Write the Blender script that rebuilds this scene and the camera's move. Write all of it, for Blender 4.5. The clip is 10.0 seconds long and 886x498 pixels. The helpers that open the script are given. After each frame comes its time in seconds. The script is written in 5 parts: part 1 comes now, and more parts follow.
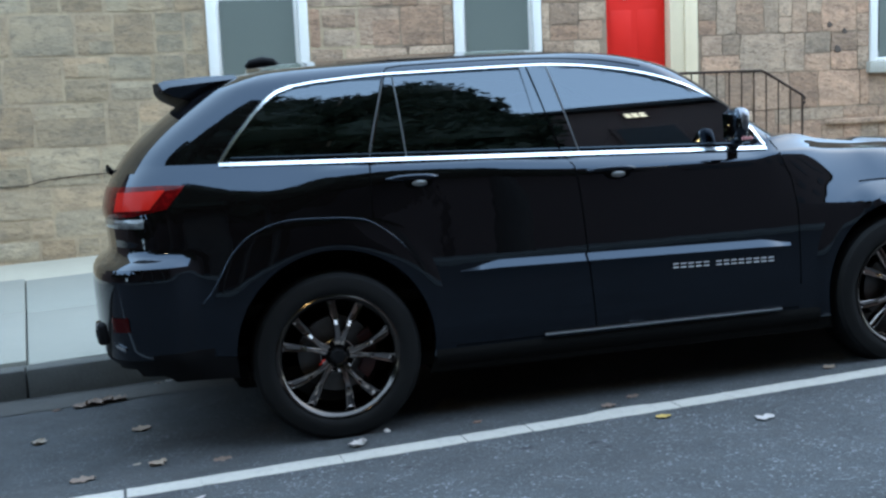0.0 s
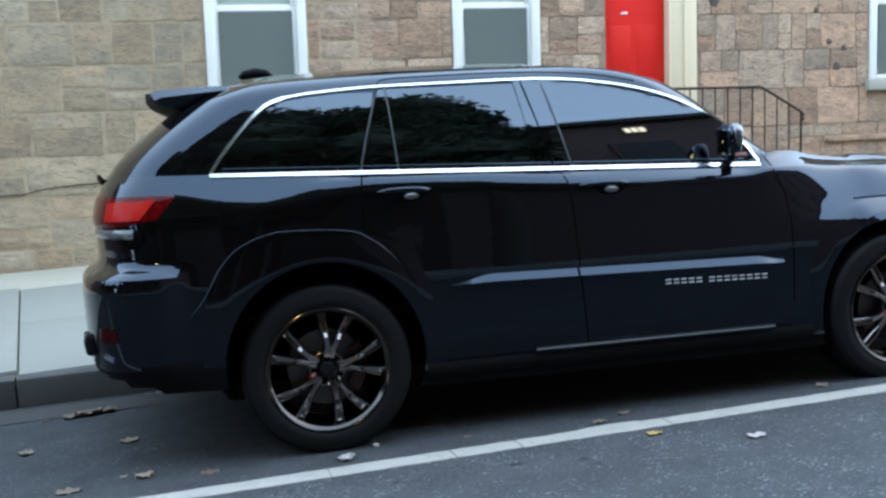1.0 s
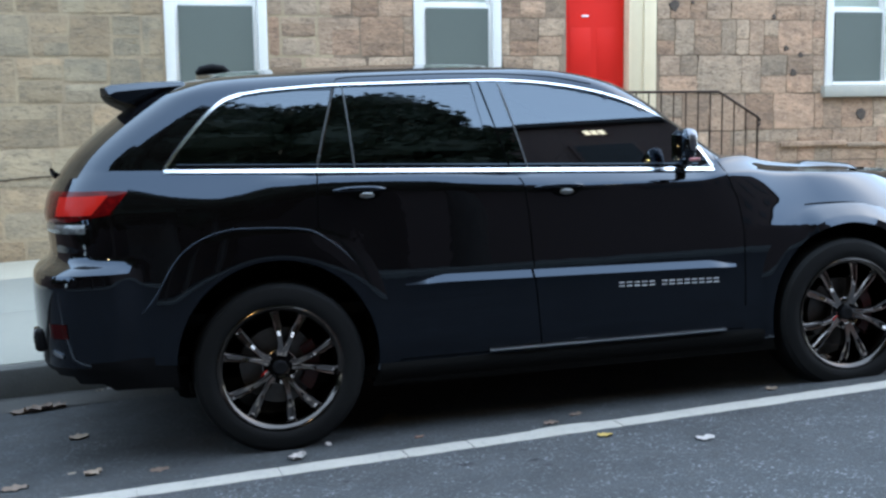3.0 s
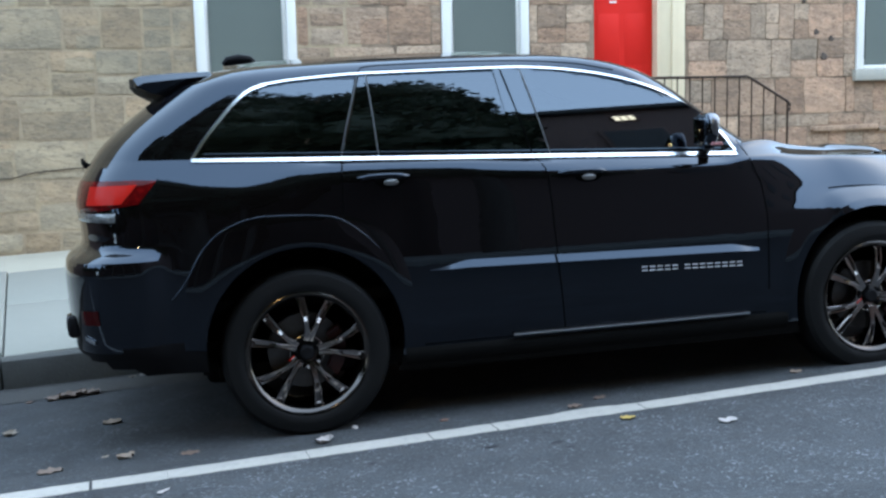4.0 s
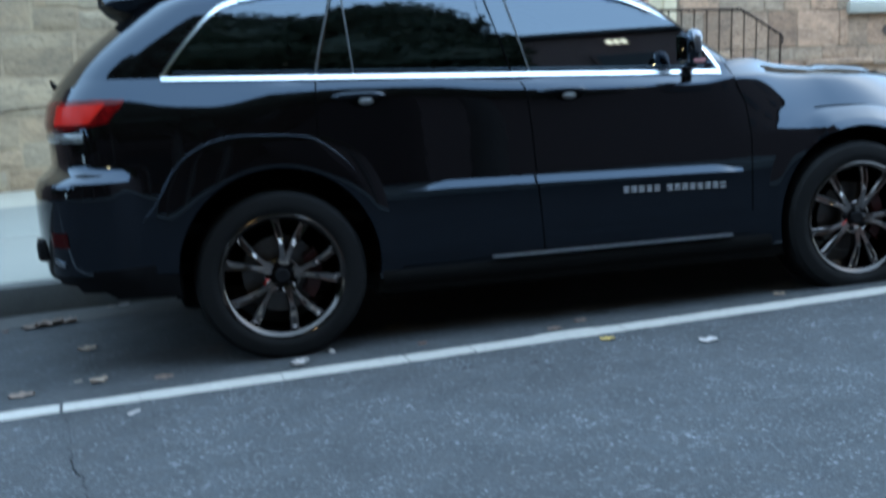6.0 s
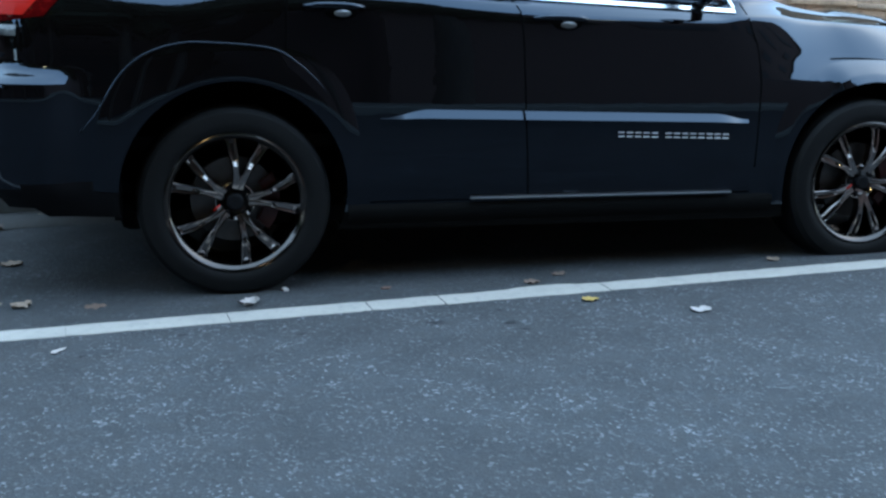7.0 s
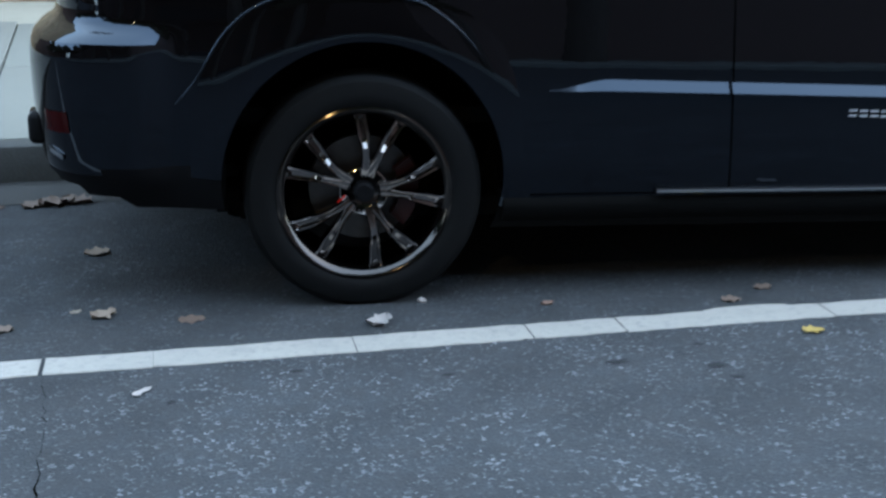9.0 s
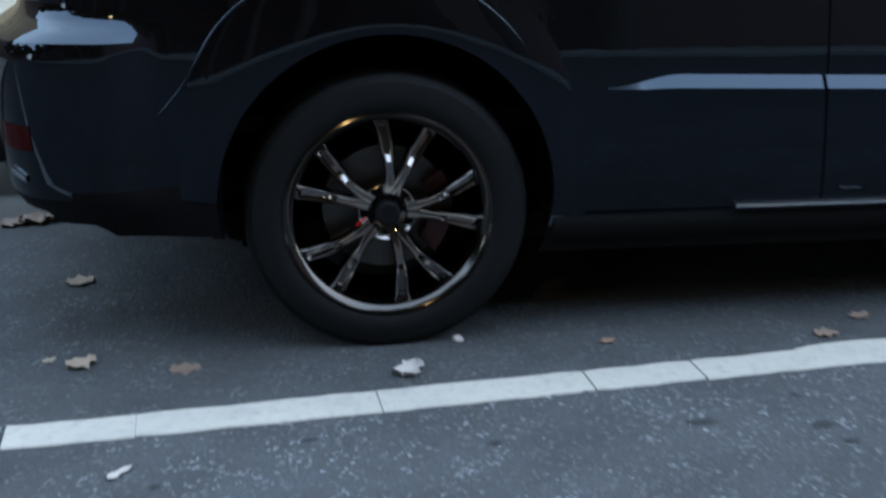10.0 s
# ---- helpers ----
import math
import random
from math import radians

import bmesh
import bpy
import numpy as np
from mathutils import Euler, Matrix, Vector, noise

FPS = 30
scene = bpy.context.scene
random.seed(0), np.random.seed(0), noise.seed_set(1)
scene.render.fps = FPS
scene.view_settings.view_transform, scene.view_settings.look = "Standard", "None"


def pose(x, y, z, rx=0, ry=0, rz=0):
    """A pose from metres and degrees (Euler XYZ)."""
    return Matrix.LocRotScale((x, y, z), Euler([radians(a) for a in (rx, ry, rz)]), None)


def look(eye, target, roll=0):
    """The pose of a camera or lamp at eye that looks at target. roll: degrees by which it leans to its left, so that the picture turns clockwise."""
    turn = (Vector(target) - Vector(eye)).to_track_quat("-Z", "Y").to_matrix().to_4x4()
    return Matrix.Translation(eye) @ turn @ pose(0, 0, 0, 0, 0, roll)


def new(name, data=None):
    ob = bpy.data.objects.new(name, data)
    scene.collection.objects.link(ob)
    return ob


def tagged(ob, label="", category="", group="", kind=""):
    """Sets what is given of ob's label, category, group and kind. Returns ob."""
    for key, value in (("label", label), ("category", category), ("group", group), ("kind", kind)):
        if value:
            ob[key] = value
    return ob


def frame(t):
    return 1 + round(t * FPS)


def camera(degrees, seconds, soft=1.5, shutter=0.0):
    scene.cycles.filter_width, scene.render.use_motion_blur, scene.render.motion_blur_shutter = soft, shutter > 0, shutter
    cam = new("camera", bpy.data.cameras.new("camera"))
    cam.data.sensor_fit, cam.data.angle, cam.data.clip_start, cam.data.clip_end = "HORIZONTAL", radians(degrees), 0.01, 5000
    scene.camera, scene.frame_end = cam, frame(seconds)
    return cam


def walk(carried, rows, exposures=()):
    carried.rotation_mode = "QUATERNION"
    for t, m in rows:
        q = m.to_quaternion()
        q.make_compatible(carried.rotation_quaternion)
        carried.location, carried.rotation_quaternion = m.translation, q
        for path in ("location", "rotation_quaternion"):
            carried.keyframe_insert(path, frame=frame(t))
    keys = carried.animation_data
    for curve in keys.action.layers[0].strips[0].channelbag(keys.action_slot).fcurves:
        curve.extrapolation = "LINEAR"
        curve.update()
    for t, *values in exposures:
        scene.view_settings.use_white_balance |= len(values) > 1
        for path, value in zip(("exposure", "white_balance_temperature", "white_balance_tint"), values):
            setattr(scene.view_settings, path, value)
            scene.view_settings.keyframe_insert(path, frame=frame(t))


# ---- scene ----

# The street climbs a little along x and its crown falls towards the kerb; the car stands at a slight angle to it.
STREET = Vector((math.tan(radians(1.80)), math.tan(radians(-1.77)), 1)).rotation_difference(Vector((0, 0, 1))).to_matrix().to_4x4()
CAR = STREET @ pose(0, 0, -0.0094, -1.09, 0.657, -3.69)

cam = camera(42.0, 10.0, soft=2.5, shutter=0.5)
ROWS = [
    (0, (-0.5786, -6.1375, 1.3142), (-0.1654, -4.1905, 1.1180), -4.30),
    (0.5, (-0.5469, -6.1511, 1.3075), (-0.1453, -4.2010, 1.1179), -4.06),
    (1, (-0.5325, -6.1192, 1.3117), (-0.1180, -4.1704, 1.1377), -3.74),
    (1.5, (-0.5037, -6.1149, 1.3185), (-0.0241, -4.1789, 1.1718), -3.26),
    (2, (-0.5060, -6.1046, 1.3087), (0.0437, -4.1885, 1.1463), -2.64),
    (2.5, (-0.5046, -6.1110, 1.3160), (0.0172, -4.1885, 1.1386), -2.52),
    (3, (-0.5102, -6.1291, 1.3175), (-0.0286, -4.1963, 1.1371), -2.71),
    (4.5, (-0.4618, -6.2191, 1.3051), (-0.0475, -4.2731, 1.1023), -3.47),
    (5, (-0.4420, -6.2034, 1.3200), (-0.0206, -4.2593, 1.1127), -3.82),
    (5.5, (-0.4338, -6.1958, 1.2806), (-0.0136, -4.2533, 1.0568), -4.24),
    (6, (-0.3861, -6.1422, 1.1744), (0.0361, -4.2087, 0.8861), -3.63),
    (6.2, (-0.3570, -6.0665, 1.1939), (0.0836, -4.1540, 0.8089), -0.60),
    (7.3, (-0.3678, -5.4918, 1.2295), (0.1365, -3.6112, 0.7720), 1.18),
    (7.5, (-0.2725, -5.4571, 1.2265), (0.1257, -3.5566, 0.7475), 0.40),
    (8, (-0.2597, -5.2273, 1.2825), (-0.0088, -3.3197, 0.7368), 0.80),
    (8.5, (-0.3440, -4.9000, 1.2729), (-0.0240, -2.9950, 0.7549), 2.25),
    (9, (-0.3553, -4.5751, 1.2545), (-0.0339, -2.6864, 0.6803), 1.39),
    (9.5, (-0.3016, -4.2808, 1.2334), (-0.0142, -2.4112, 0.5838), 0.01),
    (10, (-0.3041, -3.9582, 1.2063), (-0.0197, -2.0727, 0.6030), 0.27),
]
walk(cam, [(t, CAR @ look(eye, target, roll)) for t, eye, target, roll in ROWS],
     exposures=[(0, 3.84, 6800, 4), (2, 3.93, 7200, 8), (5, 3.90, 6650, 5), (6.2, 3.80, 6250, 0), (8, 3.70, 6500, 2), (8.6, 3.78, 6650, 4), (10, 3.80, 6900, 6)])

# ---- light: an even, hazy evening sky ----
world = bpy.data.worlds.new("dusk_sky")
scene.world = world
world.use_nodes = True
sky = world.node_tree.nodes.new("ShaderNodeTexSky")
sky.sky_type, sky.sun_disc = "NISHITA", False
sky.sun_elevation, sky.sun_rotation = radians(45), radians(90)
sky.air_density, sky.dust_density, sky.ozone_density = 1.0, 0.6, 1.5
background = world.node_tree.nodes["Background"]
background.inputs["Strength"].default_value = 0.12
haze = world.node_tree.nodes.new("ShaderNodeMix")
haze.data_type = "RGBA"
haze.inputs["Factor"].default_value = 0.70
haze.inputs["B"].default_value = (1.45, 2.15, 3.05, 1)
world.node_tree.links.new(sky.outputs["Color"], haze.inputs["A"])
world.node_tree.links.new(haze.outputs["Result"], background.inputs["Color"])
sun = new("sun", bpy.data.lights.new("sun", "SUN"))
sun.data.energy, sun.data.angle, sun.data.color = 0.10, radians(165), (1.0, 0.97, 0.93)
sun.matrix_world = look((0, -20, 22), (1, 0, 0))


# ---- materials ----
def material(name, colour, rough=0.6, metal=0.0, coat=0.0, coat_rough=0.03, spots=(), bump=(), ior=1.5, per_object=0.0, specular=0.5, coat_ior=1.5, specular_tint=(1, 1, 1), layered=None):
    """spots: (scale, amount, colour, low, high) layers of noise; bump: (scale, strength) layers; per_object: random value change by object; layered: scale of the true position, for grain that runs differently in each piece."""
    m = bpy.data.materials.new(name)
    m.use_nodes = True
    nt = m.node_tree
    p = nt.nodes["Principled BSDF"]
    p.inputs["Roughness"].default_value, p.inputs["Metallic"].default_value, p.inputs["IOR"].default_value = rough, metal, ior
    p.inputs["Coat Weight"].default_value, p.inputs["Coat Roughness"].default_value = coat, coat_rough
    p.inputs["Specular IOR Level"].default_value, p.inputs["Coat IOR"].default_value = specular, coat_ior
    p.inputs["Specular Tint"].default_value = (*specular_tint, 1)
    p.inputs["Base Color"].default_value = (*colour, 1)
    place = nt.nodes.new("ShaderNodeTexCoord").outputs["Object"]
    if layered:
        info = nt.nodes.new("ShaderNodeObjectInfo")
        geo = nt.nodes.new("ShaderNodeNewGeometry")
        far_off = nt.nodes.new("ShaderNodeMath")
        far_off.operation = "MULTIPLY_ADD"
        far_off.inputs[1].default_value = 40.0
        nt.links.new(info.outputs["Random"], far_off.inputs[0])
        nt.links.new(geo.outputs["Random Per Island"], far_off.inputs[2])
        mapped = nt.nodes.new("ShaderNodeVectorMath")
        mapped.operation = "MULTIPLY_ADD"
        mapped.inputs[1].default_value = layered
        nt.links.new(geo.outputs["Position"], mapped.inputs[0])
        nt.links.new(far_off.outputs[0], mapped.inputs[2])
        place = mapped.outputs["Vector"]
    last = None
    for scale, amount, tint, low, high in spots:
        tex = nt.nodes.new("ShaderNodeTexNoise")
        tex.inputs["Scale"].default_value, tex.inputs["Detail"].default_value, tex.inputs["Roughness"].default_value = scale, 5, 0.65
        nt.links.new(place, tex.inputs["Vector"])
        ramp = nt.nodes.new("ShaderNodeMapRange")
        ramp.inputs["From Min"].default_value, ramp.inputs["From Max"].default_value = low, high
        ramp.inputs["To Max"].default_value = amount
        nt.links.new(tex.outputs["Fac"], ramp.inputs["Value"])
        mix = nt.nodes.new("ShaderNodeMix")
        mix.data_type = "RGBA"
        mix.inputs["B"].default_value = (*tint, 1)
        nt.links.new(ramp.outputs["Result"], mix.inputs["Factor"])
        if last is None:
            mix.inputs["A"].default_value = (*colour, 1)
        else:
            nt.links.new(last, mix.inputs["A"])
        last = mix.outputs["Result"]
    if per_object:
        info = nt.nodes.new("ShaderNodeObjectInfo")
        geo = nt.nodes.new("ShaderNodeNewGeometry")
        add = nt.nodes.new("ShaderNodeMath")
        add.operation = "ADD"
        nt.links.new(info.outputs["Random"], add.inputs[0])
        nt.links.new(geo.outputs["Random Per Island"], add.inputs[1])
        frac = nt.nodes.new("ShaderNodeMath")
        frac.operation = "FRACT"
        nt.links.new(add.outputs[0], frac.inputs[0])
        span = nt.nodes.new("ShaderNodeMapRange")
        span.inputs["To Min"].default_value, span.inputs["To Max"].default_value = 1 - per_object, 1 + per_object
        nt.links.new(frac.outputs[0], span.inputs["Value"])
        twist = nt.nodes.new("ShaderNodeMath")
        twist.operation = "MULTIPLY_ADD"
        twist.inputs[1].default_value, twist.inputs[2].default_value = 7.31, 0.0
        nt.links.new(frac.outputs[0], twist.inputs[0])
        twist2 = nt.nodes.new("ShaderNodeMath")
        twist2.operation = "FRACT"
        nt.links.new(twist.outputs[0], twist2.inputs[0])
        hue_span = nt.nodes.new("ShaderNodeMapRange")
        hue_span.inputs["To Min"].default_value, hue_span.inputs["To Max"].default_value = 0.492, 0.506
        nt.links.new(twist2.outputs[0], hue_span.inputs["Value"])
        sat_span = nt.nodes.new("ShaderNodeMapRange")
        sat_span.inputs["To Min"].default_value, sat_span.inputs["To Max"].default_value = 1.12, 0.92
        nt.links.new(twist2.outputs[0], sat_span.inputs["Value"])
        hsv = nt.nodes.new("ShaderNodeHueSaturation")
        hsv.inputs["Color"].default_value = (*colour, 1)
        if last is not None:
            nt.links.new(last, hsv.inputs["Color"])
        nt.links.new(span.outputs["Result"], hsv.inputs["Value"])
        nt.links.new(hue_span.outputs["Result"], hsv.inputs["Hue"])
        nt.links.new(sat_span.outputs["Result"], hsv.inputs["Saturation"])
        last = hsv.outputs["Color"]
    if last is not None:
        nt.links.new(last, p.inputs["Base Color"])
    normal = None
    for scale, strength in bump:
        tex = nt.nodes.new("ShaderNodeTexNoise")
        tex.inputs["Scale"].default_value, tex.inputs["Detail"].default_value = scale, 4
        nt.links.new(place, tex.inputs["Vector"])
        b = nt.nodes.new("ShaderNodeBump")
        b.inputs["Strength"].default_value, b.inputs["Distance"].default_value = 1.0, strength
        nt.links.new(tex.outputs["Fac"], b.inputs["Height"])
        if normal is not None:
            nt.links.new(normal, b.inputs["Normal"])
        normal = b.outputs["Normal"]
    if normal is not None:
        nt.links.new(normal, p.inputs["Normal"])
    return m


def asphalt_material(name, tone, chip):
    m = bpy.data.materials.new(name)
    m.use_nodes = True
    nt = m.node_tree
    N, L = nt.nodes.new, nt.links.new
    p = nt.nodes["Principled BSDF"]
    p.inputs["Roughness"].default_value = 0.9
    p.inputs["Specular IOR Level"].default_value = 0.2
    co = N("ShaderNodeTexCoord")

    def noise_fac(scale, detail, low, high, out0=0.0, out1=1.0):
        tex = N("ShaderNodeTexNoise")
        tex.inputs["Scale"].default_value, tex.inputs["Detail"].default_value = scale, detail
        L(co.outputs["Object"], tex.inputs["Vector"])
        r = N("ShaderNodeMapRange")
        r.inputs["From Min"].default_value, r.inputs["From Max"].default_value = low, high
        r.inputs["To Min"].default_value, r.inputs["To Max"].default_value = out0, out1
        L(tex.outputs["Fac"], r.inputs["Value"])
        return r.outputs["Result"], tex.outputs["Fac"]

    def blend(fac, a, b):
        mix = N("ShaderNodeMix")
        mix.data_type = "RGBA"
        L(fac, mix.inputs["Factor"])
        for key, v in (("A", a), ("B", b)):
            if isinstance(v, tuple):
                mix.inputs[key].default_value = (*v, 1)
            else:
                L(v, mix.inputs[key])
        return mix.outputs["Result"]

    cells = N("ShaderNodeTexVoronoi")
    cells.inputs["Scale"].default_value = 112
    bend = N("ShaderNodeTexNoise")
    bend.inputs["Scale"].default_value, bend.inputs["Detail"].default_value = 75, 2
    L(co.outputs["Object"], bend.inputs["Vector"])
    shifted = N("ShaderNodeVectorMath")
    shifted.operation = "MULTIPLY_ADD"
    shifted.inputs[1].default_value = (0.022, 0.022, 0.022)
    L(bend.outputs["Color"], shifted.inputs[0])
    L(co.outputs["Object"], shifted.inputs[2])
    L(shifted.outputs["Vector"], cells.inputs["Vector"])
    grey = N("ShaderNodeSeparateColor")
    L(cells.outputs["Color"], grey.inputs["Color"])
    pale = N("ShaderNodeMapRange")
    pale.inputs["From Min"].default_value, pale.inputs["From Max"].default_value = 0.83, 1.0
    L(grey.outputs["Red"], pale.inputs["Value"])
    core = N("ShaderNodeMapRange")
    core.inputs["From Min"].default_value, core.inputs["From Max"].default_value = 0.12, 0.25
    L(cells.outputs["Distance"], core.inputs["Value"])
    chips = N("ShaderNodeMath")
    chips.operation = "MULTIPLY"
    L(pale.outputs["Result"], chips.inputs[0])
    L(core.outputs["Result"], chips.inputs[1])
    sparse, _ = noise_fac(9, 4, 0.40, 0.62, 0.15, 1.0)
    thinned = N("ShaderNodeMath")
    thinned.operation = "MULTIPLY"
    L(chips.outputs[0], thinned.inputs[0])
    L(sparse, thinned.inputs[1])
    broad, _ = noise_fac(1.3, 6, 0.35, 0.7)
    patchy, _ = noise_fac(4.5, 4, 0.42, 0.68)
    mid, mid_raw = noise_fac(14, 6, 0.3, 0.75)
    fine, fine_raw = noise_fac(140, 3, 0.25, 0.8)
    shade = lambda *v: tuple(k * tone for k in v)
    c = blend(fine, shade(0.032, 0.036, 0.040), shade(0.085, 0.092, 0.100))
    c = blend(mid, c, shade(0.052, 0.053, 0.054))
    c = blend(thinned.outputs[0], c, (chip * 0.96, chip, chip * 1.06))
    dirty = N("ShaderNodeMath")
    dirty.operation = "MULTIPLY"
    dirty.inputs[1].default_value = 0.45
    L(broad, dirty.inputs[0])
    c = blend(dirty.outputs[0], c, shade(0.038, 0.038, 0.039))
    worn = N("ShaderNodeMath")
    worn.operation = "MULTIPLY"
    worn.inputs[1].default_value = 0.46
    L(patchy, worn.inputs[0])
    c = blend(worn.outputs[0], c, shade(0.030, 0.032, 0.034))
    L(c, p.inputs["Base Color"])
    h = N("ShaderNodeMath")
    h.operation = "ADD"
    L(fine_raw, h.inputs[0])
    L(cells.outputs["Distance"], h.inputs[1])
    b = N("ShaderNodeBump")
    b.inputs["Distance"].default_value, b.inputs["Strength"].default_value = 0.004, 0.9
    L(h.outputs[0], b.inputs["Height"])
    b2 = N("ShaderNodeBump")
    b2.inputs["Distance"].default_value, b2.inputs["Strength"].default_value = 0.01, 0.5
    L(mid_raw, b2.inputs["Height"])
    L(b.outputs["Normal"], b2.inputs["Normal"])
    L(b2.outputs["Normal"], p.inputs["Normal"])
    return m


def pane_material(name, tint, gloss=1.5, shine_tint=(1, 1, 1)):
    """A tinted pane: clear reflection over light that passes darkened."""
    m = bpy.data.materials.new(name)
    m.use_nodes = True
    nt = m.node_tree
    nt.nodes.remove(nt.nodes["Principled BSDF"])
    facing = nt.nodes.new("ShaderNodeLayerWeight")
    facing.inputs["Blend"].default_value = 0.5
    power = nt.nodes.new("ShaderNodeMath")
    power.operation = "POWER"
    power.inputs[1].default_value = 5
    nt.links.new(facing.outputs["Facing"], power.inputs[0])
    normal_part = ((gloss - 1) / (gloss + 1)) ** 2
    fres = nt.nodes.new("ShaderNodeMath")
    fres.operation = "MULTIPLY_ADD"
    fres.inputs[1].default_value, fres.inputs[2].default_value = 1 - normal_part, normal_part
    nt.links.new(power.outputs[0], fres.inputs[0])
    clear = nt.nodes.new("ShaderNodeBsdfTransparent")
    clear.inputs["Color"].default_value = (*tint, 1)
    shine = nt.nodes.new("ShaderNodeBsdfGlossy")
    shine.inputs["Roughness"].default_value = 0.015
    shine.inputs["Color"].default_value = (*shine_tint, 1)
    mix = nt.nodes.new("ShaderNodeMixShader")
    nt.links.new(fres.outputs[0], mix.inputs["Fac"])
    nt.links.new(clear.outputs[0], mix.inputs[1])
    nt.links.new(shine.outputs[0], mix.inputs[2])
    nt.links.new(mix.outputs[0], nt.nodes["Material Output"].inputs["Surface"])
    return m


ASPHALT = asphalt_material("asphalt", 0.95, 0.265)
LANE_ASPHALT = asphalt_material("lane_asphalt", 0.88, 0.16)
TAR_SPOT = asphalt_material("tarred_asphalt", 0.52, 0.06)
PAINT_LINE = material("worn_road_paint", (0.335, 0.312, 0.278), 0.7, spots=[(38, 0.55, (0.150, 0.150, 0.150), 0.52, 0.72), (150, 0.5, (0.205, 0.205, 0.205), 0.55, 0.75), (4, 0.30, (0.235, 0.226, 0.205), 0.4, 0.7), (11, 0.35, (0.205, 0.20, 0.185), 0.5, 0.68)], bump=[(160, 0.003)])
CONCRETE = material("concrete", (0.183, 0.182, 0.158), 0.85, spots=[(2.2, 0.6, (0.165, 0.165, 0.146), 0.4, 0.7), (30, 0.4, (0.225, 0.219, 0.197), 0.5, 0.75), (90, 0.35, (0.19, 0.19, 0.182), 0.55, 0.8)], bump=[(120, 0.002), (12, 0.003)], per_object=0.06)
KERB = material("kerb_stone", (0.046, 0.046, 0.043), 0.85, spots=[(6, 0.6, (0.034, 0.034, 0.032), 0.42, 0.7), (60, 0.4, (0.085, 0.085, 0.081), 0.5, 0.75)], bump=[(80, 0.003), (9, 0.006)], per_object=0.1)
JOINT = material("gritty_joint_filler", (0.095, 0.094, 0.082), 0.9, spots=[(8, 0.5, (0.065, 0.064, 0.057), 0.42, 0.65)], bump=[(60, 0.003)])
STRIP = material("sandy_concrete", (0.319, 0.289, 0.228), 0.9, spots=[(3, 0.5, (0.251, 0.228, 0.182), 0.4, 0.7), (50, 0.4, (0.365, 0.334, 0.274), 0.5, 0.75)], bump=[(70, 0.004)])
STONE = material("brown_rubble_stone", (0.430, 0.278, 0.182), 0.92, spots=[(1.3, 0.75, (0.300, 0.203, 0.138), 0.43, 0.58), (5, 0.65, (0.235, 0.158, 0.110), 0.47, 0.60), (13, 0.55, (0.470, 0.320, 0.218), 0.52, 0.64), (22, 0.75, (0.175, 0.118, 0.084), 0.53, 0.63)], bump=[(7, 0.016), (24, 0.012)], per_object=0.24, layered=(0.8, 1.0, 1.5))
STONE_TAN = material("tan_rubble_stone", (0.370, 0.272, 0.172), 0.92, spots=[(1.3, 0.75, (0.262, 0.203, 0.138), 0.43, 0.58), (5, 0.6, (0.214, 0.166, 0.115), 0.47, 0.60), (13, 0.5, (0.400, 0.298, 0.195), 0.52, 0.64), (20, 0.55, (0.165, 0.125, 0.088), 0.53, 0.64)], bump=[(7, 0.014), (24, 0.008)], per_object=0.20, layered=(0.8, 1.0, 1.6))
SPOT_STONE = material("dark_spotted_stone", (0.076, 0.055, 0.044), 0.95, spots=[(20, 0.5, (0.152, 0.11, 0.084), 0.45, 0.7)], bump=[(30, 0.006)])
MORTAR_DARK = material("darker_mortar", (0.270, 0.188, 0.128), 0.95, spots=[(1.6, 0.8, (0.120, 0.082, 0.058), 0.46, 0.58), (16, 0.5, (0.270, 0.195, 0.135), 0.5, 0.68)], bump=[(12, 0.008), (30, 0.006)])
MORTAR = material("mortar", (0.425, 0.318, 0.200), 0.95, spots=[(2.5, 0.6, (0.267, 0.188, 0.132), 0.4, 0.66), (16, 0.6, (0.242, 0.167, 0.119), 0.5, 0.68), (40, 0.45, (0.435, 0.318, 0.221), 0.5, 0.75)], bump=[(12, 0.008), (30, 0.006)])
WHITE = material("white_window_paint", (0.80, 0.765, 0.72), 0.4, spots=[(7, 0.12, (0.579, 0.587, 0.579), 0.45, 0.75)], bump=[(40, 0.0008)])
SILL = material("grey_sill_stone", (0.395, 0.357, 0.296), 0.8, spots=[(9, 0.4, (0.304, 0.304, 0.281), 0.45, 0.7)], bump=[(60, 0.002)])
BLIND = material("pale_window_shade", (0.542, 0.551, 0.490), 0.85, spots=[(2, 0.2, (0.481, 0.490, 0.437), 0.4, 0.7)])
SCREEN = material("grey_insect_screen", (0.106, 0.119, 0.102), 0.7, spots=[(1.5, 0.3, (0.091, 0.103, 0.087), 0.4, 0.7)])
RED_DOOR = material("red_door_paint", (0.70, 0.022, 0.015), 0.5, spots=[(3, 0.2, (0.54, 0.014, 0.011), 0.4, 0.7)], bump=[(60, 0.0008)], specular=0.15)
CREAM = material("cream_trim_paint", (0.70, 0.560, 0.375), 0.5, spots=[(5, 0.25, (0.555, 0.445, 0.300), 0.4, 0.7)], bump=[(50, 0.001)])
BRASS = material("brass", (0.75, 0.50, 0.18), 0.25, 1.0)
IRON = material("rusty_black_iron", (0.030, 0.018, 0.013), 0.7, spots=[(25, 0.5, (0.064, 0.030, 0.018), 0.5, 0.7)], bump=[(90, 0.001)], specular=0.2)
